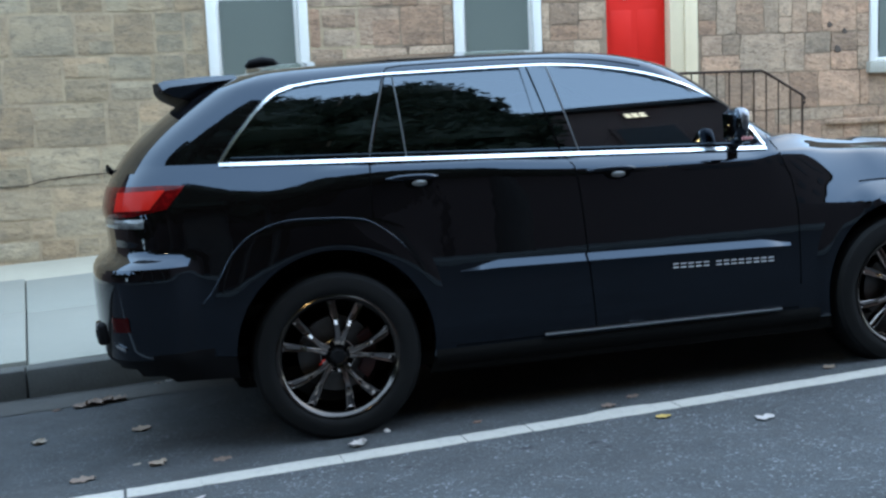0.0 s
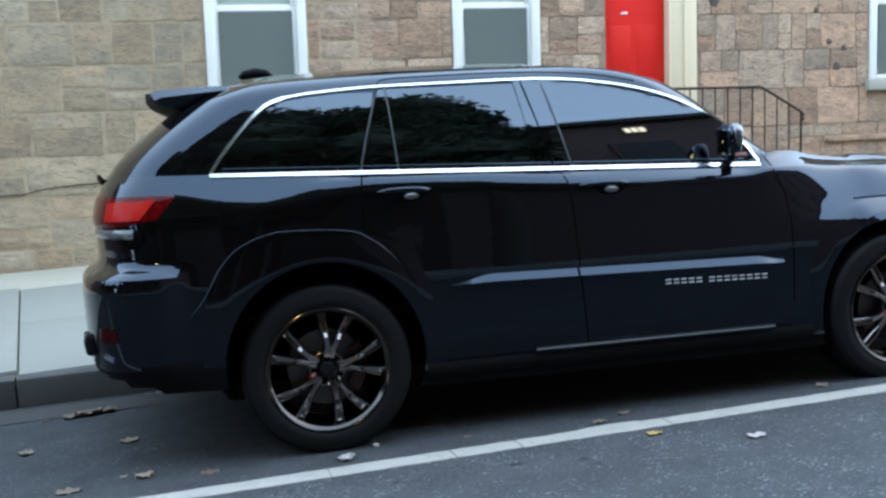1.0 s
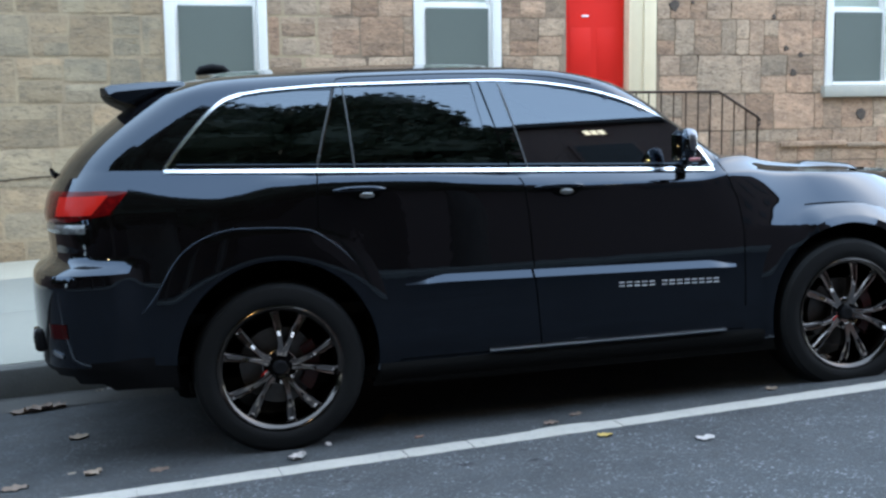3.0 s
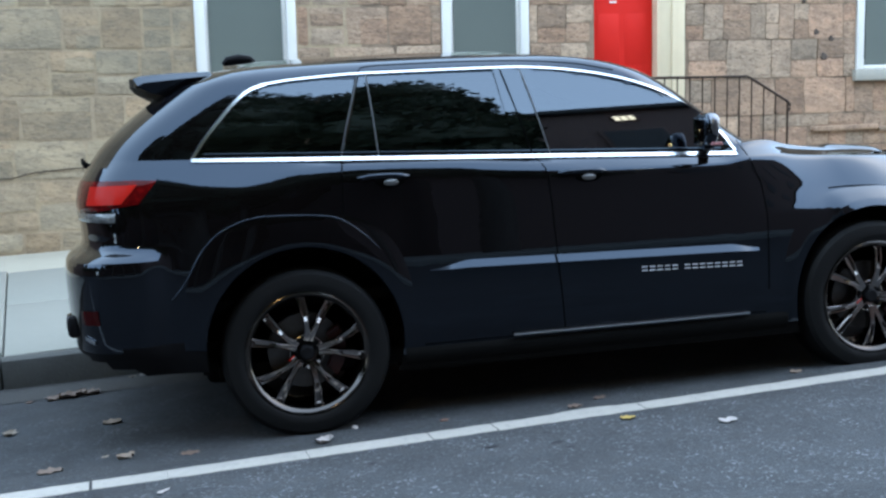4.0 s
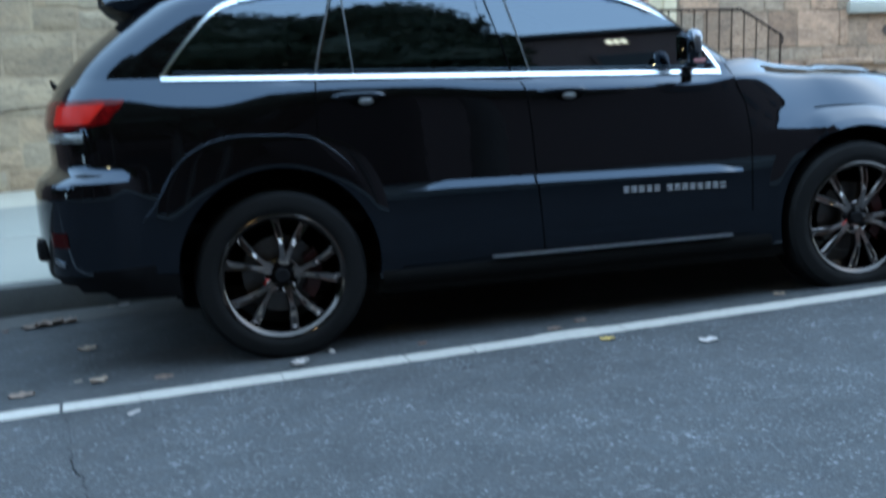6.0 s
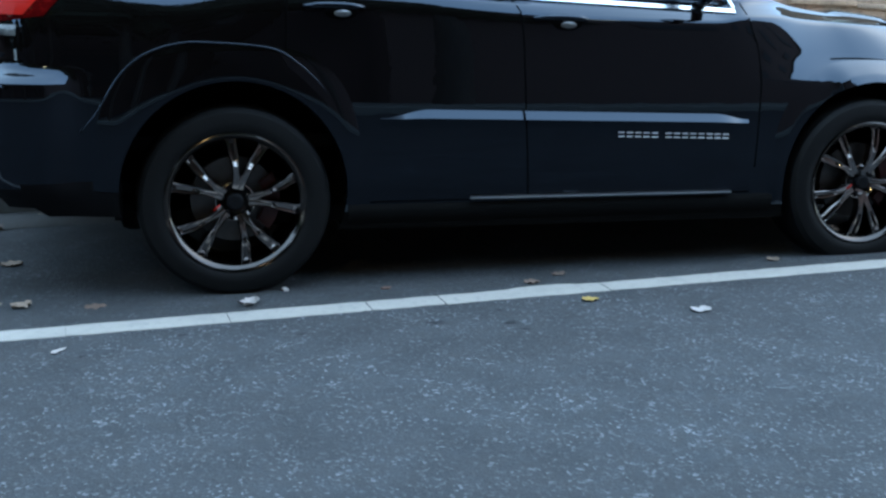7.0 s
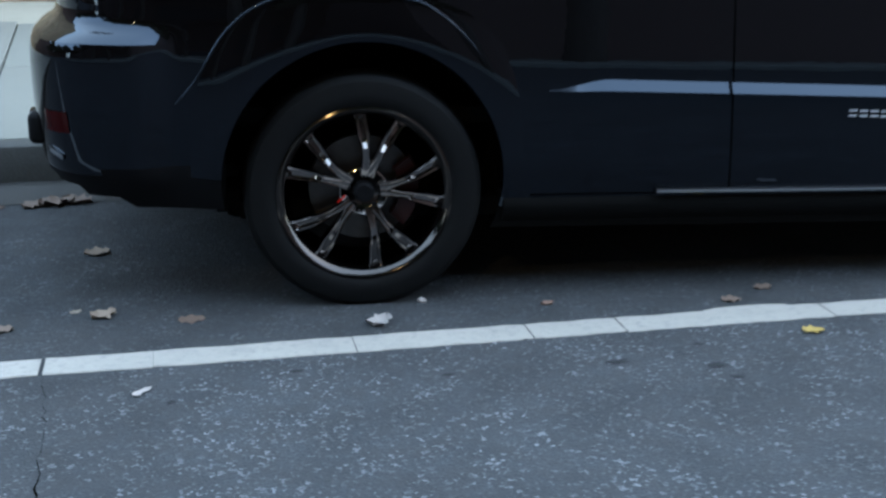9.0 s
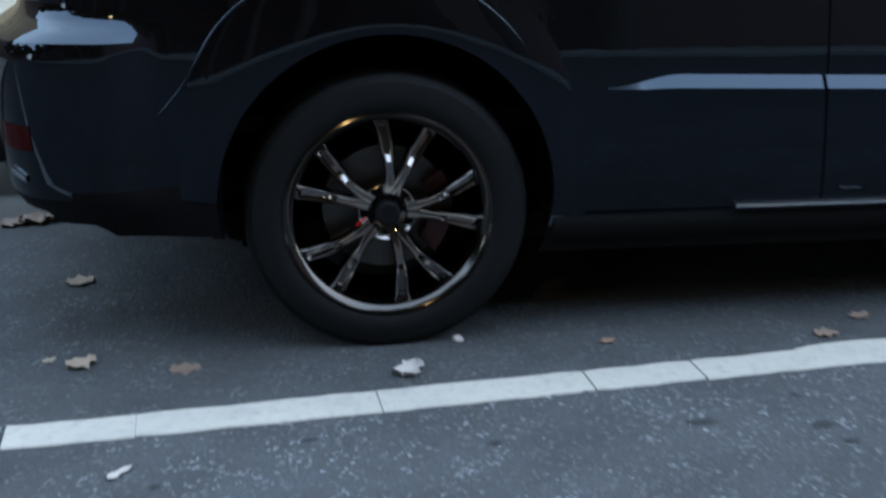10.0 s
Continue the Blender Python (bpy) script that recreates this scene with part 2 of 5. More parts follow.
BLACK_PAINT = material("black_car_paint", (0.0021, 0.0016, 0.0015), 0.015, specular=0.54, specular_tint=(0.63, 0.78, 1.0), bump=[(6.0, 0.0003)])
BLACK_TRIM = material("black_plastic_trim", (0.005, 0.005, 0.006), 0.65, specular=0.1, bump=[(300, 0.0003)])
GLOSS_TRIM = material("gloss_black_trim", (0.003, 0.003, 0.004), 0.05, specular=0.4, specular_tint=(0.62, 0.82, 1.0))
DARK = material("near_black_fill", (0.004, 0.004, 0.004), 0.9, specular=0.1)
GAP = material("dark_gap", (0.0015, 0.0015, 0.0015), 0.9, specular=0.02)
CHROME = material("bright_trim", (0.82, 0.83, 0.85), 0.16, 1.0)
SATIN = material("satin_silver", (0.60, 0.61, 0.63), 0.28, 1.0)
RIM = material("dark_chrome_wheel", (0.235, 0.206, 0.194), 0.10, 1.0, coat=0.5, spots=[(9, 0.3, (0.18, 0.175, 0.17), 0.4, 0.7)])
TYRE = material("tyre_rubber", (0.0045, 0.0046, 0.005), 0.6, spots=[(12, 0.4, (0.0075, 0.0075, 0.0075), 0.45, 0.7)], bump=[(120, 0.0006)], specular=0.16)
RIM_LIP = material("dark_chrome_lip", (0.058, 0.052, 0.049), 0.14, 1.0)
RIM_DARK = material("dark_wheel_barrel", (0.095, 0.09, 0.088), 0.18, 1.0, spots=[(9, 0.3, (0.06, 0.058, 0.056), 0.4, 0.7)])
PAD = material("grey_handle_inlay", (0.22, 0.23, 0.24), 0.4, 0.5)
BADGE = material("bright_badge", (0.70, 0.71, 0.73), 0.4, 0.3)
DISC = material("brake_disc_steel", (0.10, 0.095, 0.093), 0.45, 1.0, spots=[(30, 0.5, (0.06, 0.055, 0.052), 0.4, 0.7)])
CALIPER = material("dark_red_paint", (0.036, 0.002, 0.002), 0.5)
RED_LENS = material("red_lamp_lens", (0.055, 0.0013, 0.0017), 0.05, specular=0.12, spots=[(40, 0.4, (0.17, 0.004, 0.004), 0.5, 0.6)])
RED_BRIGHT = material("bright_red_lamp_lens", (0.36, 0.012, 0.008), 0.2, specular=0.06)
CLEAR_LENS = material("clear_lamp_lens", (0.06, 0.062, 0.062), 0.1, coat=0.3, spots=[(30, 0.6, (0.137, 0.144, 0.144), 0.45, 0.6)])
REFLECTOR_BRIGHT = material("pinkish_mirror_lamp", (0.42, 0.17, 0.17), 0.15, coat=1.0)
REFLECTOR = material("dark_red_reflector", (0.026, 0.0012, 0.0015), 0.15, specular=0.1)
AMBER = material("amber_lamp_lens", (0.608, 0.182, 0.015), 0.15, coat=1.0)
CAR_GLASS = pane_material("dark_tinted_glass", (0.04, 0.042, 0.044), 1.86, (0.76, 0.87, 1.0))
PILLAR_GLOSS = pane_material("gloss_black_pillar", (0.003, 0.003, 0.003), 1.86, (0.76, 0.87, 1.0))
EDGE_GREY = material("grey_glass_edge", (0.055, 0.058, 0.062), 0.35)
MIRROR_CAP = material("satin_grey_mirror_cap", (0.17, 0.17, 0.185), 0.35, 1.0)
MIRROR = material("mirror_silver", (0.80, 0.82, 0.84), 0.02, 1.0)
HOUSE_GLASS = pane_material("window_glass", (0.93, 0.95, 0.94))
SEAT = material("black_leather", (0.012, 0.012, 0.013), 0.5, bump=[(90, 0.001)])
GREY_CAR = material("grey_car_paint", (0.125, 0.132, 0.124), 0.4, 0.2, coat=0.6)
LEAF_TAN = material("dry_leaf", (0.225, 0.180, 0.138), 0.8, spots=[(60, 0.5, (0.182, 0.133, 0.103), 0.45, 0.65)], per_object=0.25)
LEAF_YELLOW = material("yellow_leaf", (0.342, 0.236, 0.061), 0.7, spots=[(60, 0.4, (0.304, 0.19, 0.03), 0.45, 0.65)])
LEAF_DARK = material("wet_brown_leaf", (0.135, 0.088, 0.066), 0.7, spots=[(60, 0.5, (0.046, 0.03, 0.023), 0.45, 0.65)], per_object=0.25)
PAPER = material("scrap_of_pale_paper", (0.304, 0.274, 0.258), 0.7, spots=[(50, 0.3, (0.304, 0.281, 0.266), 0.45, 0.65)])
# gutter grime, made darker still to carry the shade beside the car
GUTTER_DIRT_SHADE = material("gutter_grime_and_shade", (0.023, 0.022, 0.021), 0.85, spots=[(5, 0.6, (0.038, 0.036, 0.032), 0.4, 0.7), (60, 0.5, (0.053, 0.049, 0.046), 0.5, 0.75)], bump=[(120, 0.004)])
FOLIAGE = material("tree_leaves", (0.026, 0.037, 0.015), 0.7, spots=[(1.5, 0.6, (0.042, 0.048, 0.018), 0.4, 0.7)])
BARK = material("bark", (0.068, 0.053, 0.042), 0.9, spots=[(9, 0.5, (0.038, 0.03, 0.023), 0.4, 0.7)], bump=[(20, 0.02)])
BRICK = material("dark_red_brick_wall", (0.130, 0.080, 0.067), 0.9, spots=[(6, 0.5, (0.105, 0.066, 0.057), 0.4, 0.7)], bump=[(30, 0.01)])
ROOF = material("flat_roof_felt", (0.046, 0.046, 0.046), 0.9, spots=[(3, 0.5, (0.068, 0.068, 0.068), 0.4, 0.7)])


def glow_material(name, colour, strength):
    m = material(name, colour, 0.4)
    p = m.node_tree.nodes["Principled BSDF"]
    p.inputs["Emission Color"].default_value = (*colour, 1)
    p.inputs["Emission Strength"].default_value = strength
    return m


LAMP_GLOW = glow_material("lit_lamp_glass", (1.0, 0.72, 0.36), 26.0)
LIT_PANE = glow_material("lit_window_pane", (1.0, 0.86, 0.62), 0.9)

# ---- mesh helpers ----
def spline(*pts):
    """A smooth curve through the given (x, y) pairs, without overshoot."""
    xs, ys = np.array([p[0] for p in pts], float), np.array([p[1] for p in pts], float)
    h, d = np.diff(xs), np.diff(ys) / np.diff(xs)
    m = np.concatenate([[d[0]], np.where(d[:-1] * d[1:] > 0, 2 * d[:-1] * d[1:] / np.where(d[:-1] + d[1:] == 0, 1, d[:-1] + d[1:]), 0), [d[-1]]])

    def at(x):
        x = min(max(x, xs[0]), xs[-1])
        i = min(int(np.searchsorted(xs, x, side="right")) - 1, len(xs) - 2)
        s = (x - xs[i]) / h[i]
        return float((1 + 2 * s) * (1 - s) ** 2 * ys[i] + s * (1 - s) ** 2 * h[i] * m[i] + s * s * (3 - 2 * s) * ys[i + 1] + s * s * (s - 1) * h[i] * m[i + 1])
    return at


def step(a, b, x):
    s = min(max((x - a) / (b - a), 0), 1)
    return s * s * (3 - 2 * s)


def finish(bm, name, mat, smooth=True, angle=40):
    bmesh.ops.recalc_face_normals(bm, faces=bm.faces)
    me = bpy.data.meshes.new(name)
    for f in bm.faces:
        f.smooth = smooth
    if smooth:
        for e in bm.edges:
            e.smooth = not (len(e.link_faces) == 2 and e.calc_face_angle(0) > radians(angle))
    bm.to_mesh(me)
    bm.free()
    me.materials.append(mat)
    return me


def part(name, bm, mat, parent, label="", smooth=True, angle=40):
    """Links a bmesh as one mesh object under a thing or a part."""
    ob = new(name, finish(bm, name, mat, smooth, angle))
    ob.parent = parent
    return tagged(ob, label)


def thing(name, m, label, category, group="", kind=""):
    ob = new(name)
    ob.matrix_world = m
    ob.empty_display_size = 0.1
    return tagged(ob, label, category, group, kind)


def solid(name, bm, mat, m, label, category="", group="", kind="", smooth=True, angle=40):
    ob = new(name, finish(bm, name, mat, smooth, angle))
    ob.matrix_world = m
    return tagged(ob, label, category, group, kind)


def box(bm, x0, x1, y0, y1, z0, z1, bevel=0.0, segments=2):
    r = bmesh.ops.create_cube(bm, size=1)
    for v in r["verts"]:
        v.co = Vector((x0 + (v.co.x + 0.5) * (x1 - x0), y0 + (v.co.y + 0.5) * (y1 - y0), z0 + (v.co.z + 0.5) * (z1 - z0)))
    if bevel:
        edges = list({e for v in r["verts"] for e in v.link_edges})
        bmesh.ops.bevel(bm, geom=edges, offset=bevel, segments=segments, affect="EDGES", profile=0.5)
    return bm


def boxed(*a, **k):
    return box(bmesh.new(), *a, **k)


def grid_mesh(rows, close_u=False, bm=None):
    """Faces between rows of points, each row alike long."""
    bm = bm or bmesh.new()
    vs = [[bm.verts.new(p) for p in row] for row in rows]
    for a, b in zip(vs, vs[1:]):
        n = len(a)
        for i in range(n if close_u else n - 1):
            q = [a[i], a[(i + 1) % n], b[(i + 1) % n], b[i]]
            if len({v.co.to_tuple(6) for v in q}) >= 3:
                try:
                    bm.faces.new(q)
                except ValueError:
                    pass
    return bm


def tube(points, radius, sides=8, bm=None, caps=True):
    """A round bar through points; radius may be a list."""
    pts = [Vector(p) for p in points]
    rows = []
    for i, p in enumerate(pts):
        d = (pts[min(i + 1, len(pts) - 1)] - pts[max(i - 1, 0)]).normalized()
        a = d.orthogonal().normalized() if abs(d.z) > 0.95 else d.cross(Vector((0, 0, 1))).normalized()
        b = d.cross(a)
        r = radius[i] if isinstance(radius, (list, tuple)) else radius
        rows.append([p + r * (math.cos(k * 2 * math.pi / sides) * a + math.sin(k * 2 * math.pi / sides) * b) for k in range(sides)])
    bm = grid_mesh(rows, True, bm)
    if caps:
        bm.verts.ensure_lookup_table()
        n = len(bm.verts)
        total = sides * len(pts)
        for start in (n - total, n - sides):
            bm.faces.new([bm.verts[start + k] for k in range(sides)])
    return bm


def lathe(profile, n=64, axis_y=True):
    """Turns (radius, along) pairs round the y axis."""
    rows = [[(r * math.cos(k * 2 * math.pi / n), a, r * math.sin(k * 2 * math.pi / n)) for k in range(n)] for r, a in profile]
    return grid_mesh(rows, True)


# ---- the large structure ----
ground_z = spline((-1.5, 0.0), (-1.2, -0.003), (-0.92, -0.028), (0.0, -0.026), (0.92, -0.034), (1.4, -0.034))
GUTTER = lambda y: ground_z(y)
YS = (-1.5, -1.35, -1.2, -1.12, -1.04, -0.96, -0.88, -0.6, -0.2, 0.2, 0.6, 0.92)
bm = grid_mesh([[(x, y, GUTTER(y)) for x in (-300, -30, -6, 6, 30, 300)] for y in (-300, -30, -6, *YS, 30, 300)])
solid("ground", bm, ASPHALT, STREET, "grey worn asphalt road with pale chippings", kind="structure", smooth=False)

rows = [[(x, y + (0.012 * noise.noise((x * 2.1, 0.3, 7)) if j == 0 else 0), GUTTER(y) + 0.0022) for x in np.linspace(-40, 40, 161)] for j, y in enumerate((-1.29, *YS[2:]))]
solid("parking_lane", grid_mesh(rows), LANE_ASPHALT, STREET, "darker asphalt of the parking lane with fainter chippings", "road", kind="structure", smooth=False)

# edge line, in lengths broken by fine cracks
rng = random.Random(4)
line = thing("edge_line", STREET, "worn white painted edge line on the asphalt", "road marking", kind="structure")
x = -14.0
while x < 26:
    w = rng.uniform(0.22, 0.75) if x > -1.0 else max(0.3, min(rng.uniform(0.7, 1.2), -1.04 - x))
    gap = rng.choice((0.001, 0.003, 0.005)) if abs(x + w + 1.04) > 0.02 else 0.012
    n = max(2, int(w / 0.05))
    top = [[(x + (w - gap) * i / n, -1.347 + 0.056 * s + rng.uniform(-0.004, 0.004), 0.004) for i in range(n + 1)] for s in (-1, 1)]
    rows = [[(p[0], p[1] - 0.003, 0.0005) for p in top[0]], top[0], top[1], [(p[0], p[1] + 0.003, 0.0005) for p in top[1]]]
    part("painted_strip", grid_mesh(rows), PAINT_LINE, line, smooth=False)
    x += w
bm = bmesh.new()
blob = [(1.16 + 0.15 * math.cos(a) + rng.uniform(-0.02, 0.02), -1.285 + 0.022 * math.sin(a), 0.0035) for a in np.linspace(0, 2 * math.pi, 22)[:-1]]
bm.faces.new([bm.verts.new(p) for p in blob])
part("paint_splash", bm, PAINT_LINE, line, smooth=False)

# kerb stones and pavement slabs
kerb = thing("kerb", STREET, "weathered grey stone kerb, scuffed", "kerb", kind="structure")
mesh_kerb = finish(boxed(0.004, 1.836, 0, 0.16, -0.1, 0.140, bevel=0.016), "kerb_stone", KERB)
for i in range(-6, 14):
    ob = new("kerb_stone", mesh_kerb)
    ob.parent, ob.location = kerb, (-1.56 + 1.84 * i, 0.925, 0)
pavement = thing("pavement", STREET, "pale concrete pavement slabs with dark joints", "pavement", kind="structure")
slab_a = finish(boxed(0.008, 1.832, 0.006, 2.104, -0.1, 0, bevel=0.008), "slab", CONCRETE)
for i in range(-6, 14):
    for j in range(2):
        ob = new("slab", slab_a)
        ob.parent = pavement
        ob.matrix_local = pose(-1.56 + 1.84 * i - 0.14 * j, 1.086 + 2.11 * j, 0.140 + 0.008 * 2.11 * j + 0.002 * ((i * 7 + j * 3) % 3), 0.46, 0, 3.8)
bm = boxed(-12.4, 24.4, 1.087, 5.30, -0.12, 0.112)
part("slab_bed", bm, JOINT, pavement, smooth=False)
strip = boxed(-13, 25, 5.303, 7.3, -0.12, 0.172, bevel=0.01)
solid("pavement_strip", strip, STRIP, STREET, "sandy concrete strip along the foot of the wall", "pavement", kind="structure")

# gutter strip: its dark colour also paints in shade along the kerb
rows = [[(x, 0.52 + 0.05 * noise.noise((x * 0.7, 0, 3)) + 0.403 * t, GUTTER(0.52 + 0.403 * t) + 0.006) for x in np.linspace(-14, 26, 120)] for t in (0, 0.5, 1)]
solid("gutter", grid_mesh(rows), GUTTER_DIRT_SHADE, STREET, "dark dirty gutter along the kerb with shade painted in", "gutter", kind="structure", smooth=False)
crack = [(-1.042, -1.405), (-1.02, -1.56), (-1.005, -1.74), (-0.998, -1.95), (-0.990, -2.16), (-0.952, -2.255), (-0.950, -2.33), (-0.93, -2.50), (-0.94, -2.9)]
widths = (0.0002, 0.0002, 0.0003, 0.0006, 0.0026, 0.0018, 0.0005, 0.0004, 0.0002)
rng = random.Random(8)
rows = [[], []]
for i in range(len(crack) - 1):
    for k in range(6):
        t = k / 6
        a, b = (crack[i][j] + (crack[i + 1][j] - crack[i][j]) * t for j in (0, 1))
        w = (widths[i] + (widths[i + 1] - widths[i]) * t) * rng.uniform(0.5, 1.7)
        a += rng.uniform(-0.007, 0.007)
        rows[0].append((a - w, b, 0.003))
        rows[1].append((a + w, b + 0.004, 0.003))
solid("road_crack", grid_mesh(rows), GAP, STREET, "thin crack in the asphalt", "crack", kind="structure", smooth=False)

# the stone house front
OPENINGS = [(0.135, 1.25, 1.655, 3.66), (2.955, 4.03, 1.655, 3.66), (4.875, 6.095, 0.66, 3.50), (8.565, 9.61, 1.655, 3.66)]
WALL_X0, WALL_X1, WALL_Y, WALL_TOP = -7.0, 16.0, 7.0, 8.0
wall = thing("wall_north", Matrix(), "brown and grey rubble stone house wall with pale mortar", "wall", kind="structure")


def wall_cells(x0, x1, z0, z1, holes):
    """Rectangles that fill the wall round its openings."""
    cuts = sorted({x0, x1, *(h[0] for h in holes), *(h[1] for h in holes)})
    for a, b in zip(cuts, cuts[1:]):
        z = z0
        for h in sorted((h for h in holes if h[0] <= a and h[1] >= b), key=lambda h: h[2]):
            if h[2] > z:
                yield a, b, z, h[2]
            z = h[3]
        if z < z1:
            yield a, b, z, z1


for x0, x1, mat, label in ((WALL_X0, 2.0, MORTAR, "pale mortar between the stones"), (2.0, WALL_X1, MORTAR_DARK, "darker mortar between the stones")):
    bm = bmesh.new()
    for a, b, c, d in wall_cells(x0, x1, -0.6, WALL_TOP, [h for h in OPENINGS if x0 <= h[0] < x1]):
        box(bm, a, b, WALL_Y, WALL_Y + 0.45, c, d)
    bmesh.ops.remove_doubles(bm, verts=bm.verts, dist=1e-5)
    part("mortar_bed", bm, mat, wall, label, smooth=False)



def subtract(r, h):
    x0, x1, z0, z1 = r
    if x1 <= h[0] or x0 >= h[1] or z1 <= h[2] or z0 >= h[3]:
        return [r]
    out = []
    if x0 < h[0]:
        out.append((x0, h[0], z0, z1))
    if x1 > h[1]:
        out.append((h[1], x1, z0, z1))
    a, b = max(x0, h[0]), min(x1, h[1])
    if z0 < h[2]:
        out.append((a, b, z0, h[2]))
    if z1 > h[3]:
        out.append((a, b, h[3], z1))
    return out


def stone_mesh(seed, mat):
    """A roughly squared stone, one unit wide and high, its face dressed uneven."""
    r = random.Random(seed)
    n = 3
    corner = lambda s, t: (s - 0.5) * (1 - 0.025 * (2 * abs(t - 0.5)) ** 6) + r.uniform(-0.020, 0.020)
    front = [[(corner(i / n, j / n), -1 + (0.30 if i in (0, n) or j in (0, n) else 0) + r.uniform(-0.22, 0.22), corner(j / n, i / n)) for i in range(n + 1)] for j in range(n + 1)]
    b = grid_mesh(front)
    rim_edges = [e for e in b.edges if e.is_boundary]
    res = bmesh.ops.extrude_edge_only(b, edges=rim_edges)
    for v in res["geom"]:
        if isinstance(v, bmesh.types.BMVert):
            v.co.y = 0.4
    return finish(b, "stone", mat, angle=60)


STONE_MESHES = [stone_mesh(s, STONE) for s in range(14)]
TAN_MESHES = [stone_mesh(s, STONE_TAN) for s in range(14)]
rng = random.Random(11)
near, far = [], []
z = -0.35
while z < 3.9:
    h = rng.uniform(0.40, 0.58)
    x = WALL_X0
    while x < WALL_X1:
        w = rng.uniform(0.34, 0.78)
        kind = rng.random()
        if kind < 0.45:
            cells = [(x, x + w, z, z + h)] if h < 0.53 else [(x, x + w, z, z + h * 0.55), (x, x + w, z + h * 0.55, z + h)]
        elif kind < 0.72:
            k = rng.uniform(0.36, 0.64) * h
            cells = [(x, x + w, z, z + k), (x, x + w, z + k, z + h)]
            if w > 0.5:
                j = rng.randrange(2)
                a, b, c, d = cells.pop(j)
                m = a + (b - a) * rng.uniform(0.35, 0.65)
                cells += [(a, m, c, d), (m, b, c, d)]
        else:
            m = x + w * rng.uniform(0.4, 0.6)
            k = rng.uniform(0.4, 0.6) * h
            cells = [(x, m, z, z + h), (m, x + w, z, z + k), (m, x + w, z + k, z + h)]
        for cell in cells:
            bits = [cell]
            for hole in OPENINGS:
                bits = [q for b0 in bits for q in subtract(b0, (hole[0] - 0.01, hole[1] + 0.01, hole[2] - 0.16, hole[3]))]
            for a, b, c, d in bits:
                if b - a > 0.09 and d - c > 0.08:
                    (near if -3.0 < a < 5.0 and c > -0.1 else far).append((a, b, c, d))
        x += w
    z += h
near, far = near[:300], near[300:] + far
joint = lambda x: 0.015 if x < 2.0 else 0.006
for a, b, c, d in near:
    ob = new("stone", rng.choice(TAN_MESHES if a < 0.3 else STONE_MESHES))
    ob.parent = wall
    ob.matrix_local = Matrix.LocRotScale(((a + b) / 2, WALL_Y, (c + d) / 2), Euler((0, 0, 0)), (b - a - 2 * joint(a), rng.uniform(0.004, 0.014), d - c - 2 * joint(a)))
for mat, chosen, label in ((STONE_TAN, [q for q in far if q[0] < 0.3], "tan rubble stones of the wall"), (STONE, [q for q in far if q[0] >= 0.3], "brown rubble stones of the wall")):
    verts, faces = [], []
    for a, b, c, d in chosen:
        src = rng.choice(STONE_MESHES)
        k = len(verts)
        dep = rng.uniform(0.006, 0.017)
        verts += [((a + b) / 2 + v.co.x * (b - a - 2 * joint(a)), WALL_Y + v.co.y * dep, (c + d) / 2 + v.co.z * (d - c - 2 * joint(a))) for v in src.vertices]
        faces += [[k + i for i in p.vertices] for p in src.polygons]
    me = bpy.data.meshes.new("stones")
    me.from_pydata(verts, [], faces)
    me.materials.append(mat)
    ob = new("stones", me)
    ob.parent = wall
    tagged(ob, label, kind="stuff")


for x, z, rad in ((8.08, 1.83, 0.056), (8.19, 2.06, 0.037), (7.97, 2.146, 0.039), (9.143, 1.278, 0.078), (9.878, 1.776, 0.085), (6.34, 2.667, 0.075), (9.896, 1.043, 0.06), (7.777, 2.542, 0.035), (6.595, 2.711, 0.03)):
    hole = lathe([(rad, 0.002), (rad * 0.92, -0.016), (rad * 0.6, -0.019), (rad * 0.3, -0.018), (0.0, -0.017)], 18)
    for v in hole.verts:
        v.co.x *= 1 + 0.55 * noise.noise((v.co.x * 26, v.co.z * 26, x))
        v.co.z *= 1 + 0.55 * noise.noise((v.co.z * 26, v.co.x * 26, x))
    ob = part("pitted_stone", hole, SPOT_STONE, wall, "dark irregular spot on a stone")
    ob.location = (x, WALL_Y, z)
x = 7.9
rng = random.Random(23)
while x < WALL_X1 - 0.2:
    w = rng.uniform(0.55, 1.05)
    part("ledge_stone", boxed(x + 0.004, x + w - 0.004, WALL_Y - 0.05 - rng.uniform(0, 0.012), WALL_Y + 0.01, 0.853 - 0.026 * (x - 8.63), 0.915 - 0.026 * (x - 8.63) + rng.uniform(-0.006, 0.006), bevel=0.012), STONE, wall)
    x += w
cable = tube([(x, WALL_Y - 0.022, z) for x, z in ((-6.9, 0.80), (-3.39, 0.743), (-2.09, 0.718), (-1.855, 0.722), (-1.657, 0.768), (-1.26, 0.80), (-0.64, 0.805))], 0.006, 6)
solid("wall_cable", cable, IRON, Matrix(), "thin dark cable running along the stone wall", "cable")


